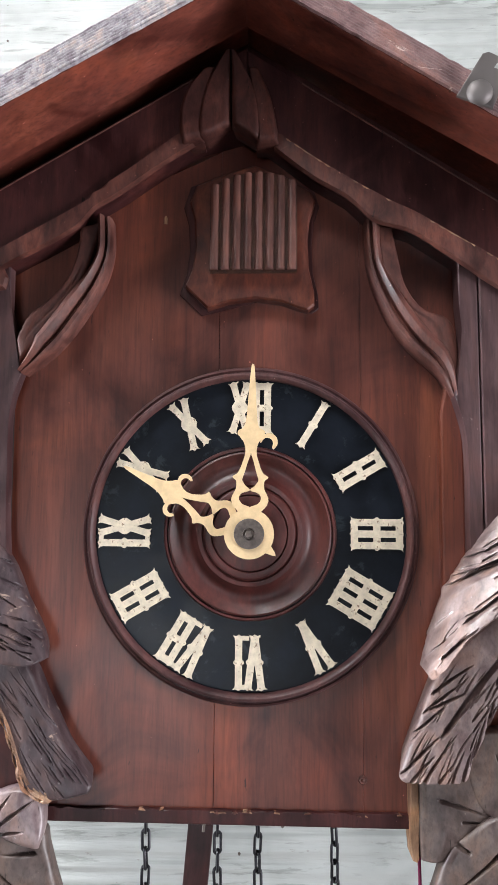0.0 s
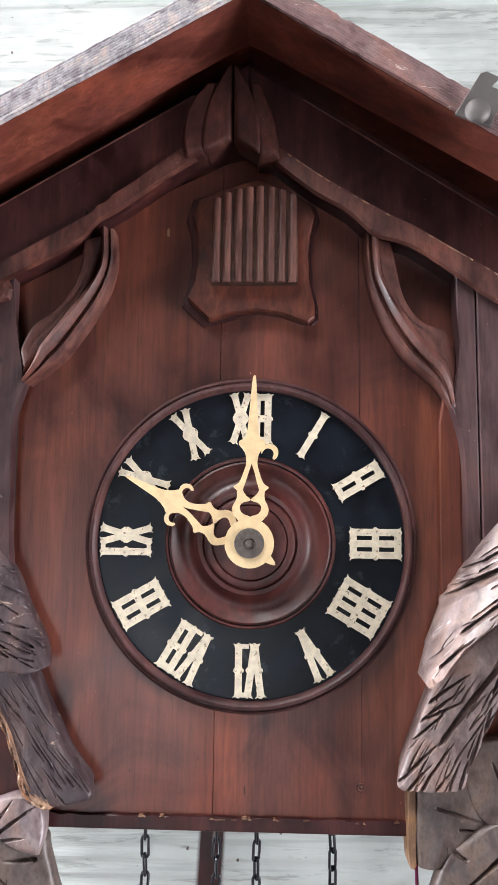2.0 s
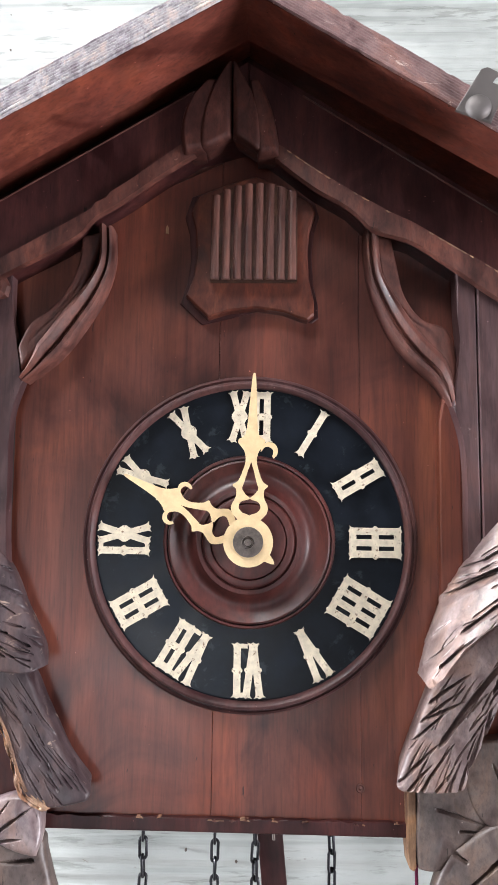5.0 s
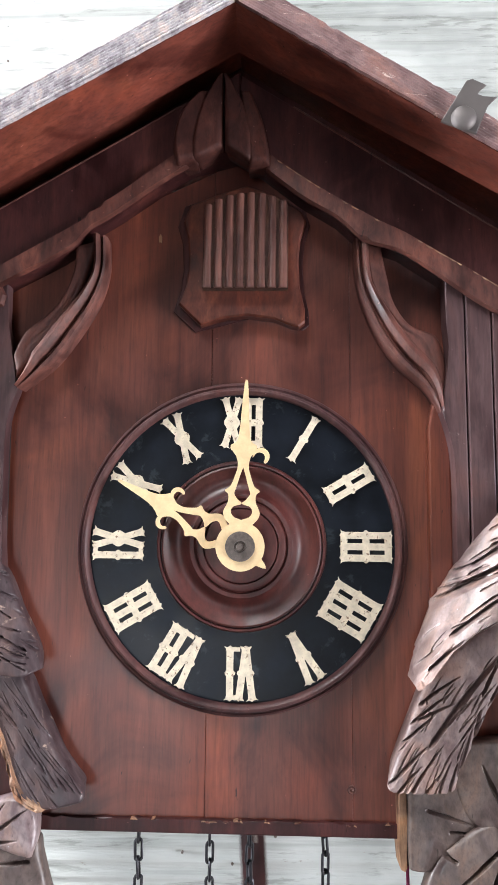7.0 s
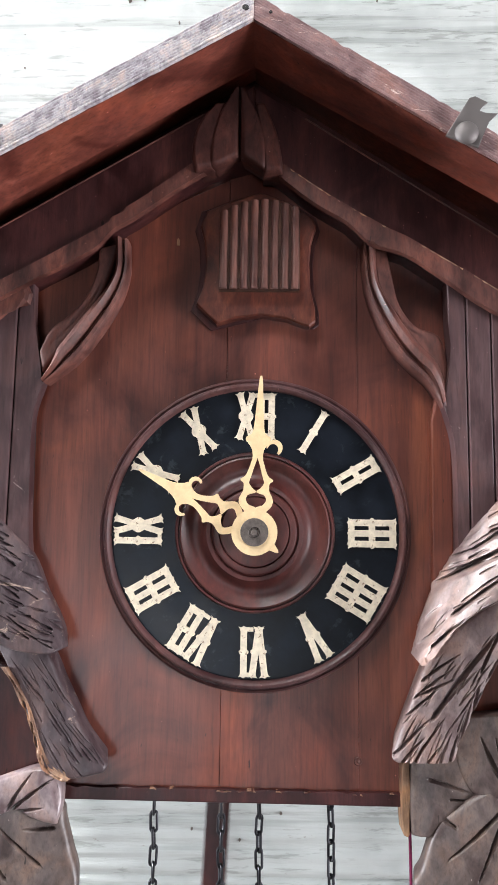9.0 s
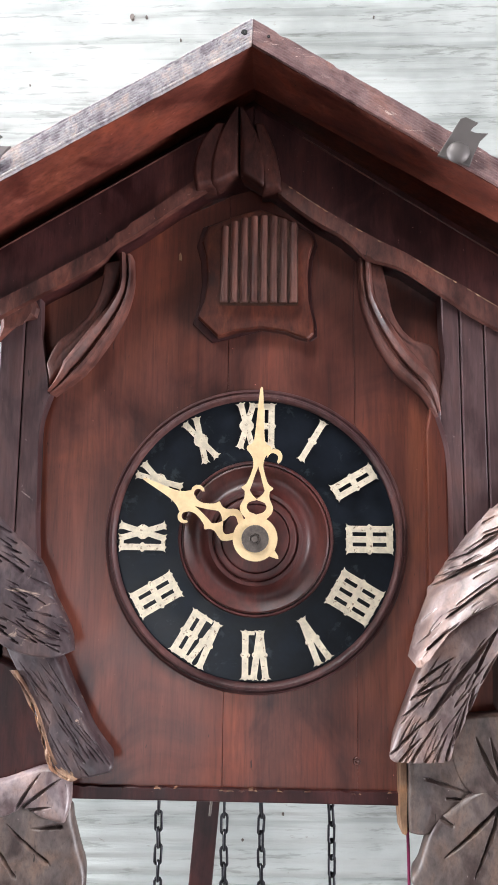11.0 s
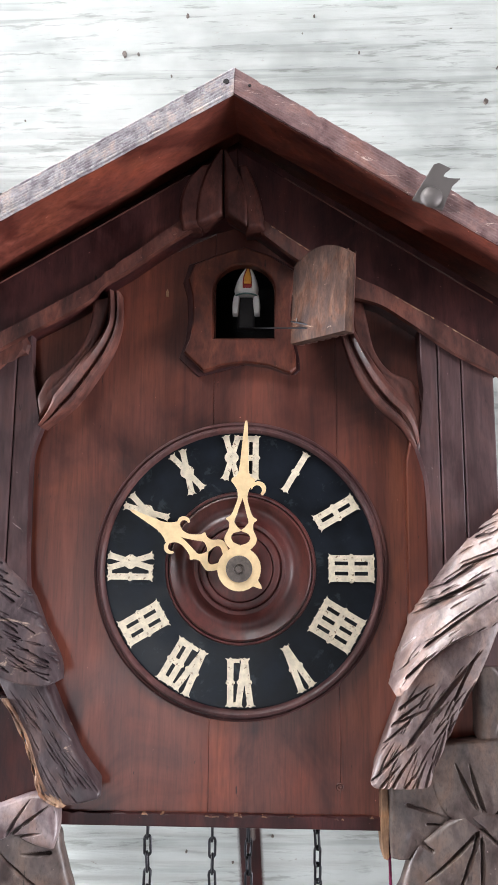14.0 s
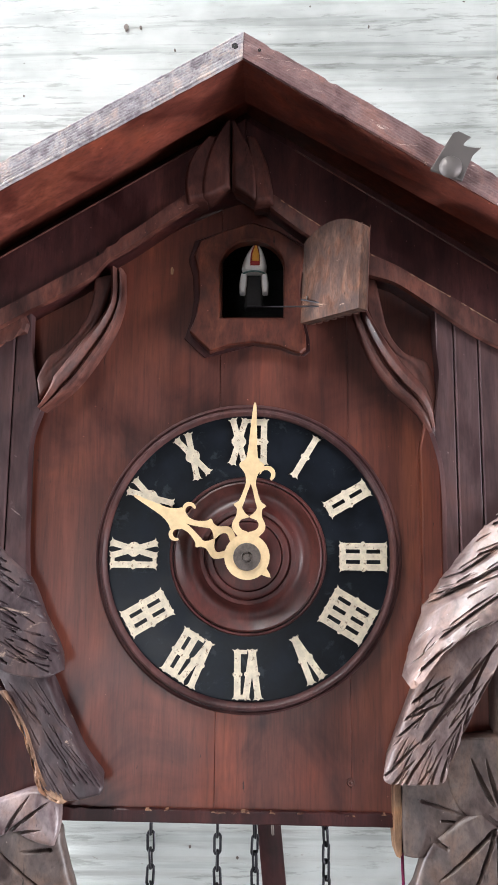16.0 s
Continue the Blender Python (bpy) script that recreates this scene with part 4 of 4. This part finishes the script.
def curl(x, z, s, size, turn=0.0):
    """A hooked barb: a tapering crescent."""
    pts = []
    for k in range(15):
        a = radians(-60 + 250 * k / 14) + turn
        pts.append((x + s * size * math.cos(a), z + size * math.sin(a)))
    for k in range(14, -1, -1):
        a = radians(-60 + 250 * k / 14) + turn
        r = size * (0.95 - 0.6 * math.sin(math.pi * (k + 1) / 17))
        pts.append((x + s * (r * math.cos(a) - 0.1 * size), z + r * math.sin(a) + 0.1 * size))
    return pts


def ring_plate(r0, r1, y, thick):
    return lathe([(r0, y), (r1, y), (r1, y + thick), (r0, y + thick), (r0, y)], 48)


minute = part("minute_hand", hand([(0.0100, 0.0050, 0.0), (0.0125, 0.0074, 0.0), (0.0140, 0.0084, 0.0036), (0.0165, 0.0088, 0.0052), (0.0190, 0.0078, 0.0040), (0.0205, 0.0070, 0.0), (0.0225, 0.0066, 0.0020), (0.0250, 0.0068, 0.0038), (0.0268, 0.0085, 0.0035), (0.0290, 0.0058, 0.0028), (0.0340, 0.0038, 0.0014), (0.0385, 0.0027, 0.0), (0.0430, 0.0034, 0.0), (0.0462, 0.0056, 0.0), (0.0488, 0.0064, 0.0), (0.0508, 0.0036, 0.0), (0.0560, 0.0025, 0.0), (0.0680, 0.0017, 0.0), (0.0790, 0.0009, 0.0), (0.0815, 0.0004, 0.0)], -0.0190, 0.0010,
                                     [curl(0.0085, 0.0438, 1, 0.0042), curl(-0.0048, 0.0478, -1, 0.0018)]), HAND, clock, "ivory-coloured pierced minute hand pointing to twelve")
part("eye", ring_plate(0.0040, 0.0118, -0.0192, 0.0012), HAND, minute)
part("heel", prism([(-0.0025, -0.0105), (0.0025, -0.0105), (0.0010, -0.0150), (0.0, -0.0162), (-0.0008, -0.0150)], -0.0189, -0.0180, 0.0001), HAND, minute).matrix_basis = pose(0, 0, 0, 0, -52, 0)
hour = part("hour_hand", hand([(0.0090, 0.0050, 0.0), (0.0120, 0.0076, 0.0030), (0.0150, 0.0092, 0.0054), (0.0175, 0.0086, 0.0040), (0.0195, 0.0074, 0.0), (0.0215, 0.0066, 0.0020), (0.0240, 0.0070, 0.0036), (0.0262, 0.0084, 0.0030), (0.0280, 0.0062, 0.0024), (0.0330, 0.0038, 0.0008), (0.0370, 0.0036, 0.0), (0.0400, 0.0052, 0.0), (0.0425, 0.0064, 0.0), (0.0450, 0.0046, 0.0), (0.0500, 0.0027, 0.0), (0.0600, 0.0015, 0.0), (0.0668, 0.0008, 0.0), (0.0685, 0.0003, 0.0)], -0.0155, 0.0010,
                                  [curl(0.0076, 0.0390, 1, 0.0036), curl(-0.0076, 0.0390, -1, 0.0036)]), HAND, clock, "ivory-coloured pierced hour hand pointing to ten")
hour.matrix_basis = pose(0, 0, 0, 0, -62.5, 0)
part("eye", ring_plate(0.0040, 0.0108, -0.0157, 0.0012), HAND, hour)
part("arbor", lathe([(0.0001, -0.0240), (0.0014, -0.0240), (0.0016, -0.0232), (0.0016, -0.0204), (0.0026, -0.0204), (0.0028, -0.0212), (0.0030, -0.0204), (0.0070, -0.0203), (0.0072, -0.0192), (0.0040, -0.0095)], 40), WASHER, clock, "tarnished nut and washer in the dial's middle")

# carved birds and leaves on both sides
FEATHERS = [(0.1226, 0.0131, 0.1070, 0.0055), (0.1368, 0.0103, 0.1094, -0.0070), (0.1372, 0.0205, 0.1277, 0.0178), (0.1123, -0.0050, 0.0955, -0.0147), (0.1121, -0.0113, 0.0915, -0.0223),
            (0.1360, -0.0091, 0.0953, -0.0374), (0.0925, -0.0335, 0.0835, -0.0464), (0.0930, -0.0390, 0.0812, -0.0555), (0.0955, -0.0410, 0.0822, -0.0590),
            (0.1002, -0.0387, 0.0855, -0.0529), (0.1049, -0.0358, 0.0927, -0.0505), (0.1119, -0.0329, 0.1018, -0.0442), (0.1207, -0.0299, 0.1111, -0.0391), (0.1354, -0.0213, 0.1233, -0.0356),
            (0.1400, 0.0270, 0.1230, 0.0172), (0.1440, 0.0120, 0.1180, 0.0020), (0.1280, -0.0060, 0.1020, -0.0190)]
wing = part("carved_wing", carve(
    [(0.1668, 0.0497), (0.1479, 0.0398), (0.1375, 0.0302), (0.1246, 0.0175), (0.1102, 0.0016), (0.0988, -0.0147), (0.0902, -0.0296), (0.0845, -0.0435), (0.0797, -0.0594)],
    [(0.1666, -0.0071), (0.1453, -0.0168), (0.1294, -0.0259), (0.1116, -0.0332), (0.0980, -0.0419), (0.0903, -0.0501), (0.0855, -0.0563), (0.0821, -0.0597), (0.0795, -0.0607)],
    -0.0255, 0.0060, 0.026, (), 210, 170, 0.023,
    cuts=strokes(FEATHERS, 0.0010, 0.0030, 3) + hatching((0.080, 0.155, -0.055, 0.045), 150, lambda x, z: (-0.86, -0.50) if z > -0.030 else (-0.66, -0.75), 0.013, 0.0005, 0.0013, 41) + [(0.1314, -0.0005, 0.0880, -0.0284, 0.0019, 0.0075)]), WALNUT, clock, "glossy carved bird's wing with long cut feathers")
TAIL_CUTS = [(0.1028, -0.0579, 0.0842, -0.0718), (0.0976, -0.0660, 0.0803, -0.0803), (0.0935, -0.0736, 0.0748, -0.0907), (0.1119, -0.0725, 0.1084, -0.0921),
             (0.0883, -0.0885, 0.0695, -0.1081), (0.0846, -0.0980, 0.0733, -0.1108), (0.0946, -0.0884, 0.0779, -0.1123), (0.0937, -0.1006, 0.0842, -0.1122), (0.0978, -0.0957, 0.0914, -0.1115),
             (0.1013, -0.0957, 0.0963, -0.1115), (0.1082, -0.0799, 0.1004, -0.1102), (0.1269, -0.0405, 0.1128, -0.0668), (0.1254, -0.0562, 0.1170, -0.0696), (0.1000, -0.0700, 0.0830, -0.0790)]
part("carved_tail", carve(
    [(0.1250, -0.0300), (0.1080, -0.0420), (0.0960, -0.0520), (0.0872, -0.0625), (0.0784, -0.0830), (0.0725, -0.0980), (0.0692, -0.1080), (0.0715, -0.1110)],
    [(0.1400, -0.0250), (0.1330, -0.0420), (0.1250, -0.0580), (0.1170, -0.0720), (0.1098, -0.0865), (0.1040, -0.0980), (0.1000, -0.1085), (0.0960, -0.1105)],
    -0.0165, 0.0042, 0.018, (), 170, 140,
    cuts=strokes(TAIL_CUTS, 0.0010, 0.0026, 8, False) + hatching((0.070, 0.125, -0.108, -0.045), 90, lambda x, z: (-0.60, -0.80) if z > -0.085 else (-0.42 - 6 * (0.088 - x), -0.9), 0.015, 0.0005, 0.0012, 42) + [(0.1284, -0.0405, 0.0882, -0.0896, 0.0017, 0.0040)]), TAILWOOD, clock, "carved fan-shaped bird's tail")
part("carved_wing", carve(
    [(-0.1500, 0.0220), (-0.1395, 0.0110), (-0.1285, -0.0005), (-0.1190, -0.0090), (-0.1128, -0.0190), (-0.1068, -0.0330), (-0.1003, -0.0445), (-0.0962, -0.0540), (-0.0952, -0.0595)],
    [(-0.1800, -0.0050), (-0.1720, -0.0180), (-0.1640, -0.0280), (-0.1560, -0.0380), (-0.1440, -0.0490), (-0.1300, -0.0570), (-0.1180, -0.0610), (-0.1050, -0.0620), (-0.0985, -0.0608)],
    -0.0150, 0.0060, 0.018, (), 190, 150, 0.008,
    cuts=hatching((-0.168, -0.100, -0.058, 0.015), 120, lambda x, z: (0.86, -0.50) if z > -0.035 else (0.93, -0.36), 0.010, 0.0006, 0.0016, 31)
    + hatching((-0.160, -0.105, -0.050, 0.000), 26, lambda x, z: (0.86, -0.50), 0.018, 0.0009, 0.0022, 32)), SHADED_BIRD, clock, "carved bird's wing with short cut feathers, coloured as in shade")
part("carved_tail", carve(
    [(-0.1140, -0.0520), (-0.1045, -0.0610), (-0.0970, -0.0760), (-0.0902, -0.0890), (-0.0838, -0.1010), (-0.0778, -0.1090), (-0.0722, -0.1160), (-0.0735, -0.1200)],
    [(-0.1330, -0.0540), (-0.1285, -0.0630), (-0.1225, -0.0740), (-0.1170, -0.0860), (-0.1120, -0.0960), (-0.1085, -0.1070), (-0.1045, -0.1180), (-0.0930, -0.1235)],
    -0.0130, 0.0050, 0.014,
    (), 130, 90, cuts=strokes([(-0.1223, -0.0647, -0.1040, -0.0860), (-0.1040, -0.0860, -0.0900, -0.1060), (-0.1087, -0.0630, -0.0800, -0.1035), (-0.0960, -0.0930, -0.0765, -0.1148), (-0.1060, -0.0980, -0.0920, -0.1200), (-0.0900, -0.0960, -0.0800, -0.1080)], 0.0007, 0.0012, 17) + hatching((-0.122, -0.076, -0.120, -0.060), 50, lambda x, z: (0.58, -0.81), 0.014, 0.0005, 0.0010, 43)), SHADED_BIRD, clock, "carved bird's tail, coloured as in shade")
part("broken_edge", carve(
    [(-0.1270, -0.0690), (-0.1215, -0.0760), (-0.1160, -0.0870), (-0.1112, -0.0970), (-0.1078, -0.1080), (-0.1035, -0.1185), (-0.0930, -0.1238)],
    [(-0.1240, -0.0690), (-0.1186, -0.0765), (-0.1118, -0.0875), (-0.1078, -0.0978), (-0.1040, -0.1080), (-0.0985, -0.1160), (-0.0870, -0.1215)],
    -0.0180, 0.0010, 0.012, fan(8, 0.0, 1.0, 0.0, 1.0, 0.0010, 0.0011, 1, 0.1, 19) + dashes(16, 37, 0.0010, 0.0012, 0.3), 90, 40), SPLIT, clock, "splintered pale edge of the tail")

# leaves
part("carved_leaf", carve(
    [(-0.1500, -0.1290), (-0.1320, -0.1260), (-0.1200, -0.1220), (-0.1090, -0.1185), (-0.1000, -0.1195), (-0.0955, -0.1240), (-0.0937, -0.1310), (-0.0938, -0.1385)],
    [(-0.1650, -0.1450), (-0.1500, -0.1450), (-0.1380, -0.1440), (-0.1280, -0.1430), (-0.1180, -0.1390), (-0.1100, -0.1420), (-0.1030, -0.1440), (-0.0960, -0.1450)],
    -0.0120, 0.0050, 0.012,
    (), 120, 100, cuts=[(-0.1090, -0.1203, -0.1215, -0.1390, 0.0011, 0.0032), (-0.0980, -0.1226, -0.1200, -0.1390, 0.0011, 0.0034), (-0.1020, -0.1364, -0.1200, -0.1405, 0.0011, 0.0032)]), CURLWOOD, clock, "carved curling leaf")
part("carved_leaf", carve(
    [(-0.1250, -0.1300), (-0.1130, -0.1350), (-0.1030, -0.1380), (-0.0948, -0.1380), (-0.0930, -0.1450), (-0.0913, -0.1508), (-0.0885, -0.1600), (-0.0852, -0.1705), (-0.0850, -0.1850)],
    [(-0.1700, -0.1350), (-0.1650, -0.1450), (-0.1600, -0.1550), (-0.1520, -0.1650), (-0.1420, -0.1750), (-0.1300, -0.1830), (-0.1180, -0.1900), (-0.1050, -0.1960), (-0.0900, -0.1980)],
    -0.0095, 0.0050, 0.010,
    (), 110, 90, cuts=[(-0.1132, -0.1480, -0.0975, -0.1473, 0.0012, 0.0030), (-0.1260, -0.1460, -0.1030, -0.1650, 0.0012, 0.0030), (-0.1350, -0.1500, -0.1200, -0.1720, 0.0012, 0.0030)]), DUSKY, clock, "carved broad leaf")
bm = bmesh.new()
add_prism(bm, [(-0.152, -0.060), (-0.118, -0.075), (-0.106, -0.128), (-0.152, -0.128)], -0.006, 0.0, 0.001)
part("ornament_ground", bm, FRAME, clock)

part("ornament_ground", prism([(0.0785, -0.1080), (0.150, -0.1080), (0.150, -0.1560), (0.0905, -0.1500), (0.0800, -0.1490)], -0.0040, 0.006, 0.001), FRAME, clock)
part("raw_edge", prism([(0.0757, -0.1120), (0.0797, -0.1120), (0.0797, -0.1283), (0.0787, -0.1373), (0.0797, -0.1480), (0.0786, -0.1500), (0.0766, -0.1490), (0.0759, -0.1400)], -0.0075, 0.0055, 0.0006), RAW, clock, "pale raw edge of the broken ornament")
part("carved_leaf", carve(
    [(0.0798, -0.1085), (0.0800, -0.1150), (0.0800, -0.1230), (0.0796, -0.1310), (0.0798, -0.1400), (0.0802, -0.1478)],
    [(0.1180, -0.1000), (0.1190, -0.1100), (0.1170, -0.1220), (0.1110, -0.1320), (0.1030, -0.1390), (0.0900, -0.1478)],
    -0.0080, 0.0045, 0.008,
    (), 80, 80, cuts=[(0.1093, -0.1270, 0.0878, -0.1205, 0.0010, 0.0020), (0.1093, -0.1310, 0.0980, -0.1296, 0.0008, 0.0018)]), DUSKY, clock, "carved lobe of a vine leaf")
part("carved_leaf", carve(
    [(0.1060, -0.0900), (0.1000, -0.1010), (0.1000, -0.1120), (0.1060, -0.1230), (0.1140, -0.1290)],
    [(0.1500, -0.0850), (0.1540, -0.1000), (0.1530, -0.1150), (0.1480, -0.1270), (0.1400, -0.1330)],
    -0.0100, 0.0050, 0.010,
    (), 110, 110, cuts=[(0.1133, -0.0988, 0.1241, -0.1213, 0.0013, 0.0036), (0.1206, -0.0988, 0.1278, -0.1235, 0.0013, 0.0036), (0.1480, -0.1120, 0.1311, -0.1267, 0.0013, 0.0034)]), DUSKY, clock, "carved lobe of a vine leaf")
part("carved_leaf", carve(
    [(0.1250, -0.1215), (0.1110, -0.1270), (0.1010, -0.1340), (0.0936, -0.1402), (0.0885, -0.1490), (0.0838, -0.1620), (0.0799, -0.1690), (0.0835, -0.1760), (0.0850, -0.1900)],
    [(0.1420, -0.1250), (0.1440, -0.1380), (0.1430, -0.1500), (0.1400, -0.1620), (0.1340, -0.1740), (0.1250, -0.1850), (0.1120, -0.1930), (0.0980, -0.1960)],
    -0.0110, 0.0055, 0.011,
    (), 120, 110, cuts=[(0.0952, -0.1572, 0.1239, -0.1316, 0.0013, 0.0036), (0.1100, -0.1660, 0.1238, -0.1330, 0.0013, 0.0036), (0.1236, -0.1680, 0.1253, -0.1345, 0.0013, 0.0036), (0.1370, -0.1410, 0.1180, -0.1240, 0.0013, 0.0034), (0.0870, -0.1330, 0.1010, -0.1420, 0.0011, 0.0030)]), DUSKY, clock, "carved broad vine leaf with cut veins")
# backing pieces between wing and leaf
part("branch", carve([(0.1275, -0.0520), (0.1270, -0.0680), (0.1265, -0.0880)], [(0.1480, -0.0350), (0.1520, -0.0650), (0.1500, -0.0900)], -0.0105, 0.0030, 0.010, [(0.2, 0.6, 0.9, 0.4, 0.0012, 0.0014), (0.1, 0.35, 0.6, 0.8, 0.0012, 0.0014)], 50, 40), DUSKY, clock, "carved branch behind the tail")
nail = part("nail", lathe([(0.0013, 0.0), (0.0013, -0.0012), (0.0009, -0.0018), (0.0001, -0.0020)], 14), STEEL, clock)
nail.location = (0.1285, -0.0100, -0.0945)

# hanging cord, chains and pendulum
cord = part("cord", tube([(0.0, 0.0, 0.0), (0.0002, 0.0003, -0.02), (-0.0002, 0.0, -0.05), (0.0002, 0.0, -0.09)], 0.0008, 8), CORD)
cord.location = (0.0800, -0.0010, 1.3560)
tagged(cord, "thin magenta cord hanging below the carved leaf", "cord")


def link_mesh():
    pts = []
    for k in range(24):
        a = 2 * math.pi * k / 24
        pts.append((0.0019 * math.cos(a), 0, 0.0019 * math.sin(a) + (0.0036 if math.sin(a) >= 0 else -0.0036)))
    return tube(pts, 0.00085, 7, True)


LINK = link_mesh()
LINK.materials.append(IRON)
for n, (x, y, off) in enumerate(((-0.0580, 0.048, 0.000), (-0.0192, 0.055, 0.004), (0.0032, 0.050, 0.002), (0.0450, 0.050, 0.006))):
    chain = thing("chain", pose(x, y, 1.3720, 0, 0, 0), "blackened iron link chain hanging from the clock", "chain", "clock chains")
    for k in range(20):
        ob = part("link", LINK, IRON, chain)
        ob.matrix_basis = pose(0, 0, -off - 0.0093 * k, random.uniform(-3, 3), random.uniform(-3, 3), (90 if k % 2 else 0) + 12 * n + random.uniform(-14, 14))

PIVOT = (-0.0100, 0.085, 1.5650)
pendulum = thing("pendulum", pose(*PIVOT), "dark wooden pendulum rod swinging behind the chains", "pendulum")
part("rod", prism([(-0.0075, -0.300), (0.0075, -0.300), (0.0075, -0.2150), (0.0068, -0.2110), (0.0040, -0.2095), (-0.0040, -0.2095), (-0.0068, -0.2110), (-0.0075, -0.2150)], -0.0020, 0.0020, 0.0006), FRAME, pendulum, "flat dark wooden rod")
part("hook", tube([(-0.0015, -0.0022, -0.2320), (-0.0024, -0.0030, -0.2260), (0.0, -0.0034, -0.2215), (0.0024, -0.0030, -0.2260), (0.0020, -0.0022, -0.2420)], 0.0009, 6), WASHER, pendulum, "worn wire hook let into the rod")
part("leader", tube([(0, 0, 0.0), (0, 0, -0.19), (0.001, -0.0015, -0.205), (0.001, -0.003, -0.2150)], 0.0008, 6), IRON, pendulum, "thin wire leader")


# ---- what moves ----
def motions():
    period, swing, late = 0.909, 5.5, 0.05
    walk(pendulum, [(0.1 * k, pose(*PIVOT, 0, swing * math.cos(2 * math.pi * (0.1 * k - late) / period), 0)) for k in range(161)])
    walk(door, [(t, pose(HINGE[0] + 0.00003 * a, HINGE[1], HINGE[2] - 0.00003 * a, 0, 0, a) @ pose(0, 0, 0, 0, -a / 32, 0)) for t, a in ((0.0, 0.0), (11.93, 0.0), (12.0, 24.0), (12.1, 84.0), (12.17, 127.0), (12.2, 131.0), (12.3, 118.0), (12.4, 126.0), (12.6, 128.0), (16.0, 128.0))])
    walk(minute, [(t, pose(0, 0, 0, 0, 0.93 + 0.1 * t, 0)) for t in (0.0, 4.0, 8.0, 12.0, 16.0)])
    back, out = pose(0, BIRD_Y + 0.026, 0.1632), pose(0.0018, BIRD_Y, 0.1632)
    walk(bird, [(0.0, back), (11.93, back), (12.07, out), (16.0, out)])
    shut, drawn = pose(0.0200, 0.028, 0.1415), pose(0.0385, -0.0265, 0.1322, 0, 0, -30)
    walk(wire, [(0.0, shut), (11.93, shut), (12.17, drawn), (16.0, drawn)])


motions()
